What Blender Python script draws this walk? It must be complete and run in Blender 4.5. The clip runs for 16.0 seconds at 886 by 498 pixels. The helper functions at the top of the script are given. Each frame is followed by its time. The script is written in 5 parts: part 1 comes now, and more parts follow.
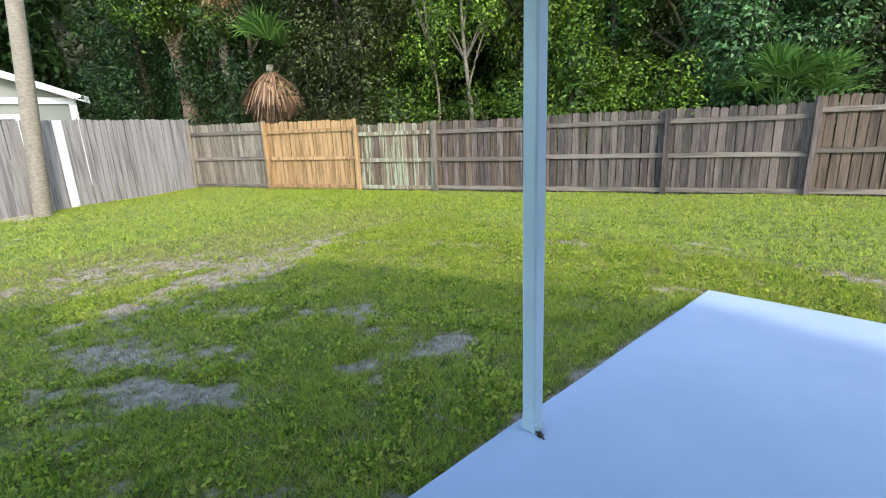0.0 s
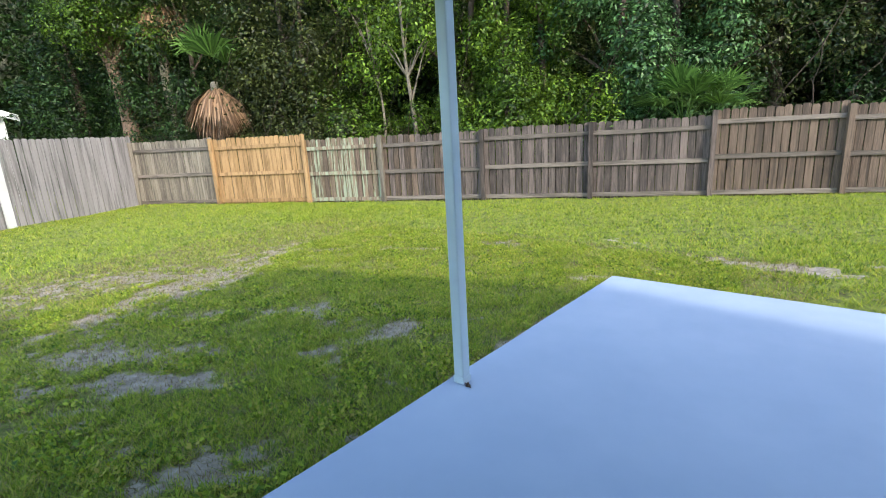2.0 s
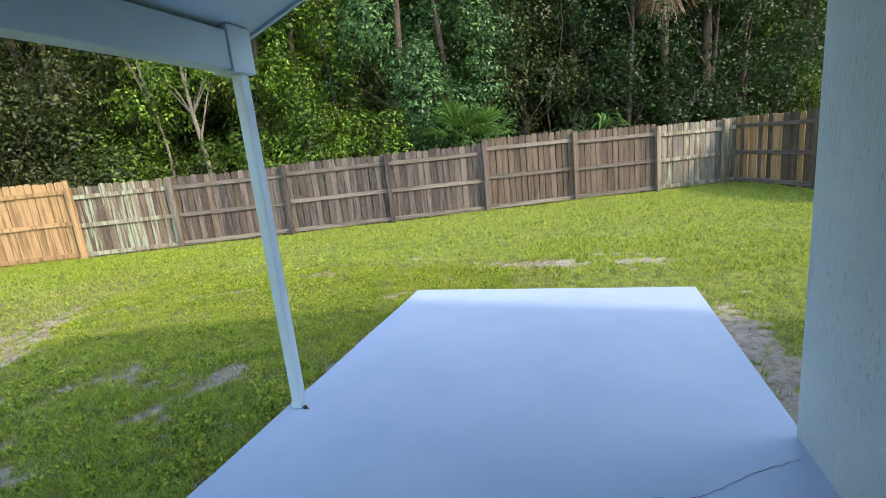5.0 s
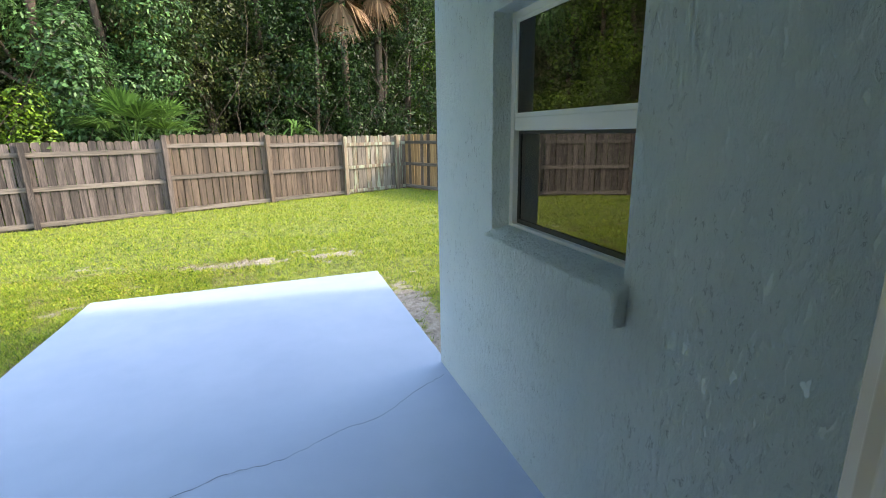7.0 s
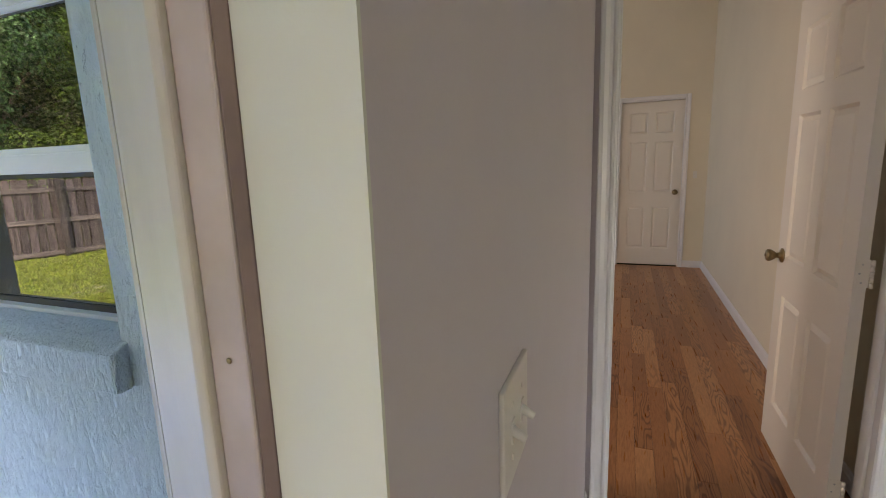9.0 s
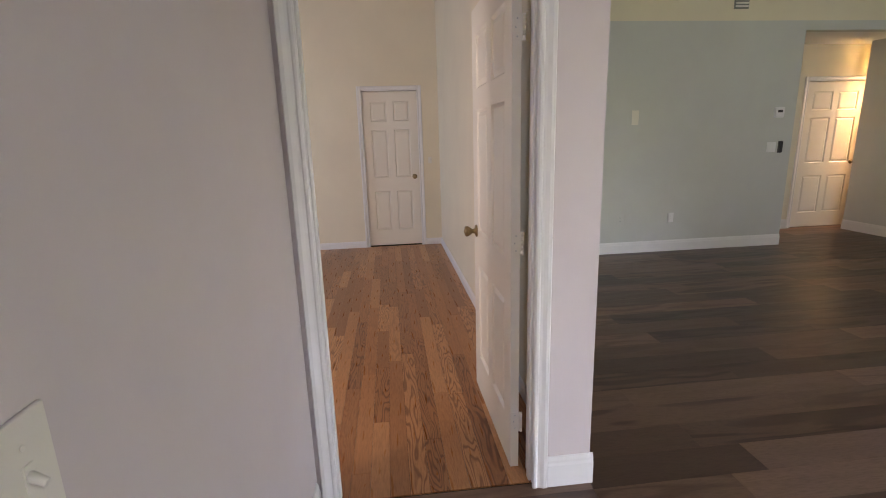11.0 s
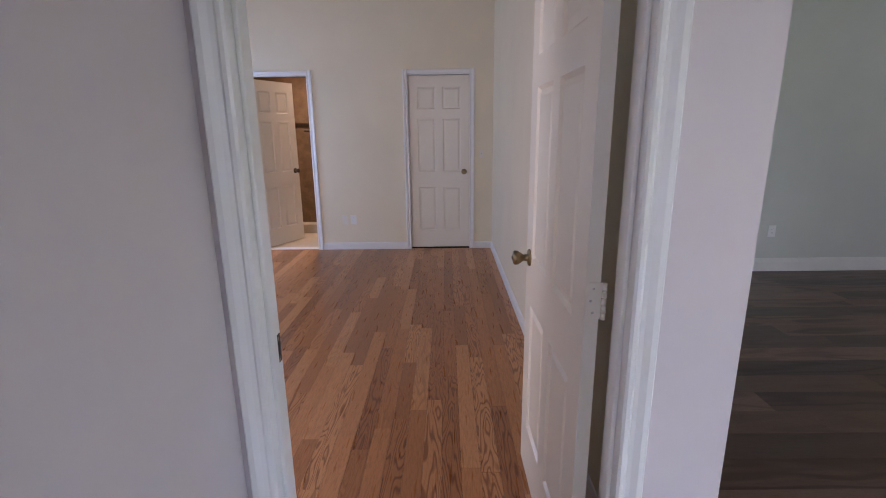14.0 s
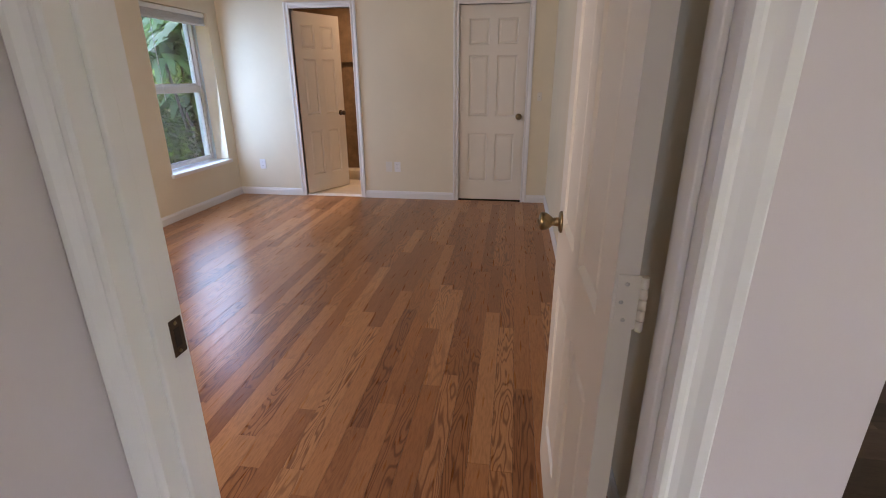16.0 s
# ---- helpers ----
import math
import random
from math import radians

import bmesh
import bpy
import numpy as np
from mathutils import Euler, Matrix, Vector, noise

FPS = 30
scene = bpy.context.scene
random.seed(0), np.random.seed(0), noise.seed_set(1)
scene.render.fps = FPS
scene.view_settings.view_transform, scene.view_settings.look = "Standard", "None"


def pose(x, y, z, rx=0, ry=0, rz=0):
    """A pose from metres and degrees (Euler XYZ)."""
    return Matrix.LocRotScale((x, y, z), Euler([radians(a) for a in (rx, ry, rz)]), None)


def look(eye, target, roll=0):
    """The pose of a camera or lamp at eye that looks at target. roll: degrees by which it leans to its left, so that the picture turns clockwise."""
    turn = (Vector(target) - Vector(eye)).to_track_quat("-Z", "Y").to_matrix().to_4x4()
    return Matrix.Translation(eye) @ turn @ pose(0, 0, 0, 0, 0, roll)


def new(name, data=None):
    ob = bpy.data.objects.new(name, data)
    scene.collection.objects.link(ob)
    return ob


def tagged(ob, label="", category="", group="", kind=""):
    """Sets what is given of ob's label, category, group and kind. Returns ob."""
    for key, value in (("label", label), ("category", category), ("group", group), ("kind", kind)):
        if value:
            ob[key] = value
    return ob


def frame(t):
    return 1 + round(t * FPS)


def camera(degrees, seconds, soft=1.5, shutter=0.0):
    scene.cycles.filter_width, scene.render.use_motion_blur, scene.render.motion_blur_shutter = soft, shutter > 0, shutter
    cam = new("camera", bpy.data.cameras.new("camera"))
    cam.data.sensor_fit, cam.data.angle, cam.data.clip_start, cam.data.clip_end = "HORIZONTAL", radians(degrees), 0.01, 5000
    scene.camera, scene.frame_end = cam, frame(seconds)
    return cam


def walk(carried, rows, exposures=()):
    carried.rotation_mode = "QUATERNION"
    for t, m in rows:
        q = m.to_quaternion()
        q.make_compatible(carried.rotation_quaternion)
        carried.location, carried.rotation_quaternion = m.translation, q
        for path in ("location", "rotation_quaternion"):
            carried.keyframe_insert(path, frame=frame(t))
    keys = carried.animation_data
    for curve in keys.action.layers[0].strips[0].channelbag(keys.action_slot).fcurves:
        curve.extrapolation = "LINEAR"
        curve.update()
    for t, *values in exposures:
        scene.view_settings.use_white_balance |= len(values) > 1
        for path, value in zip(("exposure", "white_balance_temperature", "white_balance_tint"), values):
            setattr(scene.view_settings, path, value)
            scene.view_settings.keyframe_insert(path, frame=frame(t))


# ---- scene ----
cam = camera(86.4, 16.0, soft=1.0)
PATH = [
    (0, (0.062, 0.621, 1.36), (-1.319, 1.977, 0.856), -2.4),
    (0.5, (0.364, 0.428, 1.4), (-0.862, 1.93, 0.906), -1.2),
    (1, (0.534, 0.273, 1.427), (-0.623, 1.831, 0.945), -1.2),
    (1.5, (0.574, 0.251, 1.423), (-0.597, 1.797, 0.939), -2.2),
    (2, (0.524, 0.225, 1.418), (-0.712, 1.725, 0.947), -3.2),
    (2.5, (0.515, 0.258, 1.429), (-0.716, 1.774, 0.997), -3.3),
    (3, (0.604, 0.257, 1.46), (-0.599, 1.803, 1.059), -3.9),
    (5.5, (0.801, -0.365, 1.6), (0.504, 1.562, 1.155), -4.5),
    (6, (0.804, -0.462, 1.598), (0.787, 1.487, 1.152), -2.6),
    (6.5, (0.792, -0.514, 1.579), (1.091, 1.406, 1.108), -1.7),
    (7, (0.804, -0.649, 1.575), (1.454, 1.18, 1.093), -0.9),
    (7.5, (0.870, -0.797, 1.572), (1.907, 0.848, 1.102), -0.3),
    (8, (0.916, -0.852, 1.552), (2.328, 0.499, 1.125), 0.3),
    (8.5, (0.957, -0.812, 1.565), (2.617, 0.237, 1.185), -0.9),
    (9, (0.958, -0.818, 1.569), (2.792, -0.107, 1.205), -2.0),
    (9.5, (0.962, -0.859, 1.579), (2.896, -0.505, 1.208), -2.2),
    (10, (0.988, -0.91, 1.587), (2.953, -0.93, 1.214), -2.6),
    (12.5, (1.465, -1.228, 1.558), (3.39, -1.49, 1.084), -1.4),
    (13, (1.751, -1.234, 1.565), (3.707, -1.359, 1.169), -0.3),
    (13.5, (1.846, -1.215, 1.51), (3.813, -1.223, 1.153), 0.5),
    (14, (1.734, -1.187, 1.566), (3.675, -1.169, 1.084), -0.7),
    (14.5, (1.816, -1.225, 1.53), (3.734, -1.123, 0.971), -1.1),
    (15, (1.973, -1.345, 1.542), (3.862, -1.165, 0.911), -0.4),
    (15.5, (2.068, -1.379, 1.522), (3.94, -1.157, 0.854), -0.3),
    (16, (2.11, -1.351, 1.495), (3.971, -1.078, 0.814), -0.2),
]
walk(cam, [(t, look(eye, target, roll)) for t, eye, target, roll in PATH], exposures=[
    (0.0, 2.5, 6900, 6), (3.0, 2.5, 7200, 7), (5.5, 2.65, 7600, 8), (6.5, 2.8, 7900, 8), (7.0, 3.1, 8000, 10), (7.5, 3.1, 8200, 13), (8.0, 3.55, 8300, 19), (8.5, 4.15, 8200, 24), (9.0, 4.35, 8000, 25), (9.5, 4.6, 8200, 27), (10.0, 4.85, 8000, 28),
    (12.5, 4.85, 6300, 27), (13.5, 4.72, 6000, 28), (14.0, 4.62, 6200, 31), (14.5, 4.6, 6300, 29), (15.5, 4.48, 7100, 28), (16.0, 4.52, 7400, 29)])

# ---- light ----
world = bpy.data.worlds.new("world")
scene.world = world
world.use_nodes = True
wn = world.node_tree.nodes
sky = wn.new("ShaderNodeTexSky")
sky.sky_type = "NISHITA"
sky.sun_disc = False
sky.sun_elevation = radians(35)
sky.sun_rotation = radians(106.7)
world.node_tree.links.new(sky.outputs["Color"], wn["Background"].inputs["Color"])
wn["Background"].inputs["Strength"].default_value = 0.15

sun_data = bpy.data.lights.new("sun", "SUN")
sun_data.energy = 0.64
sun_data.angle = radians(2.2)
sun_data.color = (1.0, 0.93, 0.82)
sun = new("sun", sun_data)
sun.matrix_world = look((13.3, -4.0, 10.0), (0, 0, 0))


def area_light(name, at, target, sx, sy, watts, colour):
    d = bpy.data.lights.new(name, "AREA")
    d.shape, d.size, d.size_y, d.energy, d.color = "RECTANGLE", sx, sy, watts, colour
    ob = new(name, d)
    ob.matrix_world = look(at, target)
    return ob


FZ = 0.165   # indoor floor
CZ = 3.4     # ceilings
area_light("bedroom_window_sky", (6.76, 1.945, 1.38), (6.76, 0, 1.2), 0.9, 1.4, 1.0, (0.34, 0.62, 1.0))
area_light("porch_window_sky", (2.03, 0.955, 1.6), (6.0, 0.6, 1.2), 0.9, 0.95, 1.5, (0.95, 0.97, 0.96))
# fill light added for the living room, from an opening that is never seen
area_light("living_room_fill", (-0.9, -5.6, 1.35), (3, -5.6, 1.2), 2.5, 1.9, 1.7, (0.88, 0.95, 1.0))
area_light("entry_sky", (-0.05, -0.63, 1.2), (0.35, -3.0, 0.9), 1.2, 1.9, 0.75, (0.95, 0.97, 1.0))
# unseen fill added to brighten the bathroom
area_light("bathroom_fill", (8.6, 0.5, 2.55), (8.6, 0.5, 0), 0.5, 0.3, 1.5, (1.0, 0.8, 0.55))
area_light("hall_lamp", (6.98, -8.2, 2.1), (7.45, -7.1, -1.0), 0.3, 0.3, 3.0, (1.0, 0.72, 0.42))


# ---- materials ----
def nt(name, rough=0.6, metal=0.0):
    m = bpy.data.materials.new(name)
    m.use_nodes = True
    b = m.node_tree.nodes["Principled BSDF"]
    b.inputs["Roughness"].default_value = rough
    b.inputs["Metallic"].default_value = metal
    return m, m.node_tree, b


def node(tree, kind, **inputs):
    n = tree.nodes.new(kind)
    for k, v in inputs.items():
        n.inputs[k.replace("_", " ")].default_value = v
    return n


def ramp(tree, fac, stops):
    r = tree.nodes.new("ShaderNodeValToRGB")
    e = r.color_ramp.elements
    while len(e) < len(stops):
        e.new(0.5)
    for el, (p, c) in zip(e, stops):
        el.position, el.color = p, (*c, 1)
    tree.links.new(fac, r.inputs["Fac"])
    return r.outputs["Color"]


def coords(tree, scale=(1, 1, 1), kind="Object", rot=(0, 0, 0)):
    tc = tree.nodes.new("ShaderNodeTexCoord")
    mp = tree.nodes.new("ShaderNodeMapping")
    mp.inputs["Scale"].default_value = scale
    mp.inputs["Rotation"].default_value = rot
    tree.links.new(tc.outputs[kind], mp.inputs["Vector"])
    return mp.outputs["Vector"]


def noise_tex(tree, vec, scale, detail=4.0, rough=0.6, distort=0.0):
    n = node(tree, "ShaderNodeTexNoise", Scale=scale, Detail=detail, Roughness=rough, Distortion=distort)
    tree.links.new(vec, n.inputs["Vector"])
    return n.outputs["Fac"]


def mix(tree, fac, a, b, blend="MIX"):
    n = tree.nodes.new("ShaderNodeMix")
    n.data_type, n.blend_type = "RGBA", blend
    for sock, v in ((n.inputs[0], fac), (n.inputs[6], a), (n.inputs[7], b)):
        if isinstance(v, (int, float)):
            sock.default_value = v
        elif isinstance(v, tuple):
            sock.default_value = (*v, 1)
        else:
            tree.links.new(v, sock)
    return n.outputs[2]


def bump(tree, b, height, strength=0.2, distance=0.01):
    n = node(tree, "ShaderNodeBump", Strength=strength, Distance=distance)
    tree.links.new(height, n.inputs["Height"])
    tree.links.new(n.outputs["Normal"], b.inputs["Normal"])


def painted(name, colour, rough=0.5, grime=0.1, relief=0.08, scale=220.0, big=1.5):
    """Paint with faint uneven tone and a fine relief."""
    m, t, b = nt(name, rough)
    v = coords(t)
    lo = tuple(c * (1 - grime) for c in colour)
    hi = tuple(min(1, c * (1 + grime * 0.5)) for c in colour)
    t.links.new(ramp(t, noise_tex(t, v, big, 5), [(0.3, lo), (0.7, hi)]), b.inputs["Base Color"])
    bump(t, b, noise_tex(t, v, scale, 3), relief, 0.002)
    return m


def metal(name, colour, rough=0.3):
    m, t, b = nt(name, rough, 1.0)
    v = coords(t)
    t.links.new(ramp(t, noise_tex(t, v, 60, 4), [(0.3, tuple(c * 0.6 for c in colour)), (0.7, colour)]), b.inputs["Base Color"])
    return m


def weathered(name, dark, light, green=None, grain=(1, 1, 0.06), gscale=60):
    """Old fence board: grain along its length, each board of its own tone."""
    m, t, b = nt(name, 0.85)
    info = t.nodes.new("ShaderNodeObjectInfo")
    v0 = coords(t, grain)
    add = t.nodes.new("ShaderNodeVectorMath")
    add.operation = "ADD"
    t.links.new(v0, add.inputs[0])
    sc = t.nodes.new("ShaderNodeMath")
    sc.operation = "MULTIPLY"
    sc.inputs[1].default_value = 37.0
    t.links.new(info.outputs["Random"], sc.inputs[0])
    t.links.new(sc.outputs[0], add.inputs[1])
    v = add.outputs[0]
    g = noise_tex(t, v, gscale, 6, 0.7)
    tone = mix(t, 0.22, g, info.outputs["Random"])
    col = ramp(t, tone, [(0.36, dark), (0.62, light)])
    big = noise_tex(t, add.outputs[0], 14, 6, 0.65)
    col = mix(t, ramp(t, big, [(0.48, (0, 0, 0)), (0.62, (0.75, 0.75, 0.75))]), col, tuple(c * 0.5 for c in dark))
    if green:
        mo = noise_tex(t, add.outputs[0], 9, 6, 0.75)
        col = mix(t, ramp(t, mo, [(0.5, (0, 0, 0)), (0.56, (0.85, 0.85, 0.85))]), col, green)
    t.links.new(col, b.inputs["Base Color"])
    bump(t, b, g, 0.5, 0.004)
    return m


def stucco_mat():
    """Knocked-down stucco with upright trowel strokes, flaking paint and grime."""
    m, t, b = nt("stucco_blue", 0.7)
    v = coords(t)
    col = ramp(t, noise_tex(t, v, 2.2, 6), [(0.3, (0.66, 0.785, 0.81)), (0.7, (0.74, 0.845, 0.865))])
    vs = coords(t, (1, 1, 0.45))
    strokes = noise_tex(t, vs, 46, 8, 0.68, 0.3)
    where = ramp(t, noise_tex(t, v, 2.6, 5, 0.6), [(0.38, (0.0, 0.0, 0.0)), (0.62, (1, 1, 1))])
    flake = ramp(t, strokes, [(0.60, (0, 0, 0)), (0.615, (0.75, 0.75, 0.75)), (0.63, (0.75, 0.75, 0.75)), (0.64, (0, 0, 0))])
    flake = mix(t, 1.0, flake, where, "MULTIPLY")
    col = mix(t, flake, col, (0.20, 0.28, 0.31))
    dirt = ramp(t, noise_tex(t, v, 5, 7, 0.75), [(0.58, (0, 0, 0)), (0.85, (0.35, 0.35, 0.35))])
    col = mix(t, dirt, col, (0.23, 0.28, 0.29))
    fl = ramp(t, noise_tex(t, v, 40, 3), [(0.745, (0, 0, 0)), (0.76, (0.7, 0.7, 0.7))])
    col = mix(t, fl, col, (0.25, 0.31, 0.33))
    t.links.new(col, b.inputs["Base Color"])
    ridge = ramp(t, strokes, [(0.40, (0, 0, 0)), (0.60, (0.9, 0.9, 0.9)), (0.63, (1, 1, 1)), (0.75, (0.2, 0.2, 0.2))])
    h = mix(t, 0.15, ridge, noise_tex(t, vs, 110, 5, 0.6))
    h = mix(t, 0.3, h, flake, "SUBTRACT")
    bump(t, b, h, 0.85, 0.013)
    return m


def slab_mat():
    m, t, b = nt("slab_paint_blue", 0.42)
    v = coords(t)
    col = ramp(t, noise_tex(t, v, 1.1, 6), [(0.3, (0.328, 0.41, 0.548)), (0.7, (0.388, 0.468, 0.605))])
    scuff = ramp(t, noise_tex(t, v, 3.3, 8, 0.75), [(0.66, (0, 0, 0)), (0.76, (0.4, 0.4, 0.4))])
    col = mix(t, scuff, col, (0.30, 0.33, 0.40))
    spots = ramp(t, noise_tex(t, v, 30, 4, 0.6), [(0.72, (0, 0, 0)), (0.76, (0.4, 0.4, 0.4))])
    col = mix(t, spots, col, (0.33, 0.36, 0.42))
    t.links.new(col, b.inputs["Base Color"])
    t.links.new(ramp(t, noise_tex(t, v, 5, 5), [(0.3, (0.36, 0.36, 0.36)), (0.7, (0.55, 0.55, 0.55))]), b.inputs["Roughness"])
    bump(t, b, noise_tex(t, v, 60, 6), 0.12, 0.004)
    return m


def plank_mat(name, stops, rough, along="x", ring=16.0, figure=9.0):
    """Floor boards: long grain with cathedral figure, one tone a board."""
    m, t, b = nt(name, rough)
    info = t.nodes.new("ShaderNodeObjectInfo")
    sc = (0.14, 1, 1) if along == "x" else (1, 0.14, 1)
    v0 = coords(t, sc)
    comb = t.nodes.new("ShaderNodeCombineXYZ")
    for i, k in enumerate((53.0, 29.0, 71.0)):
        mu = t.nodes.new("ShaderNodeMath")
        mu.operation = "MULTIPLY"
        mu.inputs[1].default_value = k
        t.links.new(info.outputs["Random"], mu.inputs[0])
        t.links.new(mu.outputs[0], comb.inputs[i])
    add = t.nodes.new("ShaderNodeVectorMath")
    add.operation = "ADD"
    t.links.new(v0, add.inputs[0])
    t.links.new(comb.outputs[0], add.inputs[1])
    fig = noise_tex(t, add.outputs[0], figure, 2, 0.45, 0.3)
    mul = t.nodes.new("ShaderNodeMath")
    mul.operation = "MULTIPLY"
    mul.inputs[1].default_value = ring
    t.links.new(fig, mul.inputs[0])
    fr = t.nodes.new("ShaderNodeMath")
    fr.operation = "PINGPONG"
    fr.inputs[1].default_value = 1.0
    t.links.new(mul.outputs[0], fr.inputs[0])
    fine = noise_tex(t, add.outputs[0], 130, 5, 0.7)
    base = ramp(t, info.outputs["Random"], stops)
    dark = mix(t, 1.0, base, (0.40, 0.31, 0.25), "MULTIPLY")
    pl = t.nodes.new("ShaderNodeMath")
    pl.operation = "FRACT"
    m7 = t.nodes.new("ShaderNodeMath")
    m7.operation = "MULTIPLY"
    m7.inputs[1].default_value = 17.3
    t.links.new(info.outputs["Random"], m7.inputs[0])
    t.links.new(m7.outputs[0], pl.inputs[0])
    amount = ramp(t, pl.outputs[0], [(0.25, (0.12, 0.12, 0.12)), (0.75, (0.9, 0.9, 0.9))])
    lines = ramp(t, fr.outputs[0], [(0.12, (1, 1, 1)), (0.5, (0, 0, 0))])
    col = mix(t, mix(t, 1.0, amount, lines, "MULTIPLY"), base, dark)
    col = mix(t, ramp(t, fine, [(0.35, (0.38, 0.38, 0.38)), (0.55, (0, 0, 0))]), col, dark)
    t.links.new(col, b.inputs["Base Color"])
    t.links.new(ramp(t, noise_tex(t, coords(t, (1, 1, 1), "Generated"), 3, 4), [(0.3, (rough * 0.85,) * 3), (0.7, (rough * 1.2,) * 3)]), b.inputs["Roughness"])
    bump(t, b, fine, 0.12, 0.001)
    return m


def leaf_mat(name, dark, light, trans=0.35):
    m, t, b = nt(name, 0.45)
    b.inputs["Specular IOR Level"].default_value = 0.32
    geo = t.nodes.new("ShaderNodeNewGeometry")
    v = coords(t)
    big = noise_tex(t, v, 0.9, 3)
    f = mix(t, 0.3, geo.outputs["Random Per Island"], big)
    mid = tuple(0.62 * a + 0.38 * c for a, c in zip(dark, light))
    col = ramp(t, f, [(0.15, dark), (0.5, mid), (0.85, tuple(c * 1.25 for c in light))])
    t.links.new(col, b.inputs["Base Color"])
    tr = t.nodes.new("ShaderNodeBsdfTranslucent")
    t.links.new(col, tr.inputs["Color"])
    ms = t.nodes.new("ShaderNodeMixShader")
    ms.inputs[0].default_value = trans
    t.links.new(b.outputs[0], ms.inputs[1])
    t.links.new(tr.outputs[0], ms.inputs[2])
    t.links.new(ms.outputs[0], t.nodes["Material Output"].inputs["Surface"])
    return m


def grass_mat(name):
    """Turf: patches of dark green, yellow-green and browned blades, each blade of its own tone."""
    m, t, b = nt(name, 0.55)
    b.inputs["Specular IOR Level"].default_value = 0.25
    geo = t.nodes.new("ShaderNodeNewGeometry")
    v = coords(t)
    f = mix(t, 0.45, noise_tex(t, v, 4.5, 7, 0.75), geo.outputs["Random Per Island"])
    col = ramp(t, f, [(0.26, (0.065, 0.135, 0.022)), (0.42, (0.20, 0.30, 0.030)), (0.57, (0.40, 0.50, 0.048)), (0.72, (0.48, 0.43, 0.10)), (0.84, (0.34, 0.23, 0.10))])
    t.links.new(col, b.inputs["Base Color"])
    tr = t.nodes.new("ShaderNodeBsdfTranslucent")
    t.links.new(col, tr.inputs["Color"])
    ms = t.nodes.new("ShaderNodeMixShader")
    ms.inputs[0].default_value = 0.4
    t.links.new(b.outputs[0], ms.inputs[1])
    t.links.new(tr.outputs[0], ms.inputs[2])
    t.links.new(ms.outputs[0], t.nodes["Material Output"].inputs["Surface"])
    return m


def bark_mat(name, dark, light, stretch=0.25, scale=22):
    m, t, b = nt(name, 0.9)
    v = coords(t, (1, 1, stretch))
    n = noise_tex(t, v, scale, 6, 0.7, 0.5)
    t.links.new(ramp(t, n, [(0.3, dark), (0.7, light)]), b.inputs["Base Color"])
    bump(t, b, n, 0.8, 0.02)
    return m


def ground_mat():
    m, t, b = nt("lawn_soil", 0.95)
    v = coords(t)
    at = t.nodes.new("ShaderNodeAttribute")
    at.attribute_name = "bare"
    grass = ramp(t, noise_tex(t, v, 7, 9, 0.8), [(0.36, (0.060, 0.048, 0.026)), (0.46, (0.14, 0.175, 0.032)), (0.64, (0.30, 0.34, 0.060))])
    sand = ramp(t, noise_tex(t, v, 11, 9, 0.75), [(0.32, (0.17, 0.135, 0.105)), (0.5, (0.36, 0.305, 0.255)), (0.68, (0.52, 0.46, 0.40))])
    nz = noise_tex(t, v, 38, 7, 0.75, 0.3)
    sh = t.nodes.new("ShaderNodeMath")
    sh.operation = "MULTIPLY_ADD"
    sh.inputs[1].default_value, sh.inputs[2].default_value = 1.3, -0.65
    t.links.new(nz, sh.inputs[0])
    edge = t.nodes.new("ShaderNodeMath")
    edge.operation = "ADD"
    t.links.new(sh.outputs[0], edge.inputs[0])
    t.links.new(at.outputs["Fac"], edge.inputs[1])
    col = mix(t, ramp(t, edge.outputs[0], [(0.25, (0, 0, 0)), (0.65, (1, 1, 1))]), grass, sand)
    t.links.new(col, b.inputs["Base Color"])
    bump(t, b, noise_tex(t, v, 45, 6, 0.8), 0.9, 0.03)
    return m


def glass_mat(name="window_glass", tint=(0.98, 0.99, 0.99), ior=1.45):
    m, t, b = nt(name, 0.015)
    b.inputs["Transmission Weight"].default_value = 1.0
    b.inputs["IOR"].default_value = ior
    b.inputs["Base Color"].default_value = (*tint, 1)
    return m


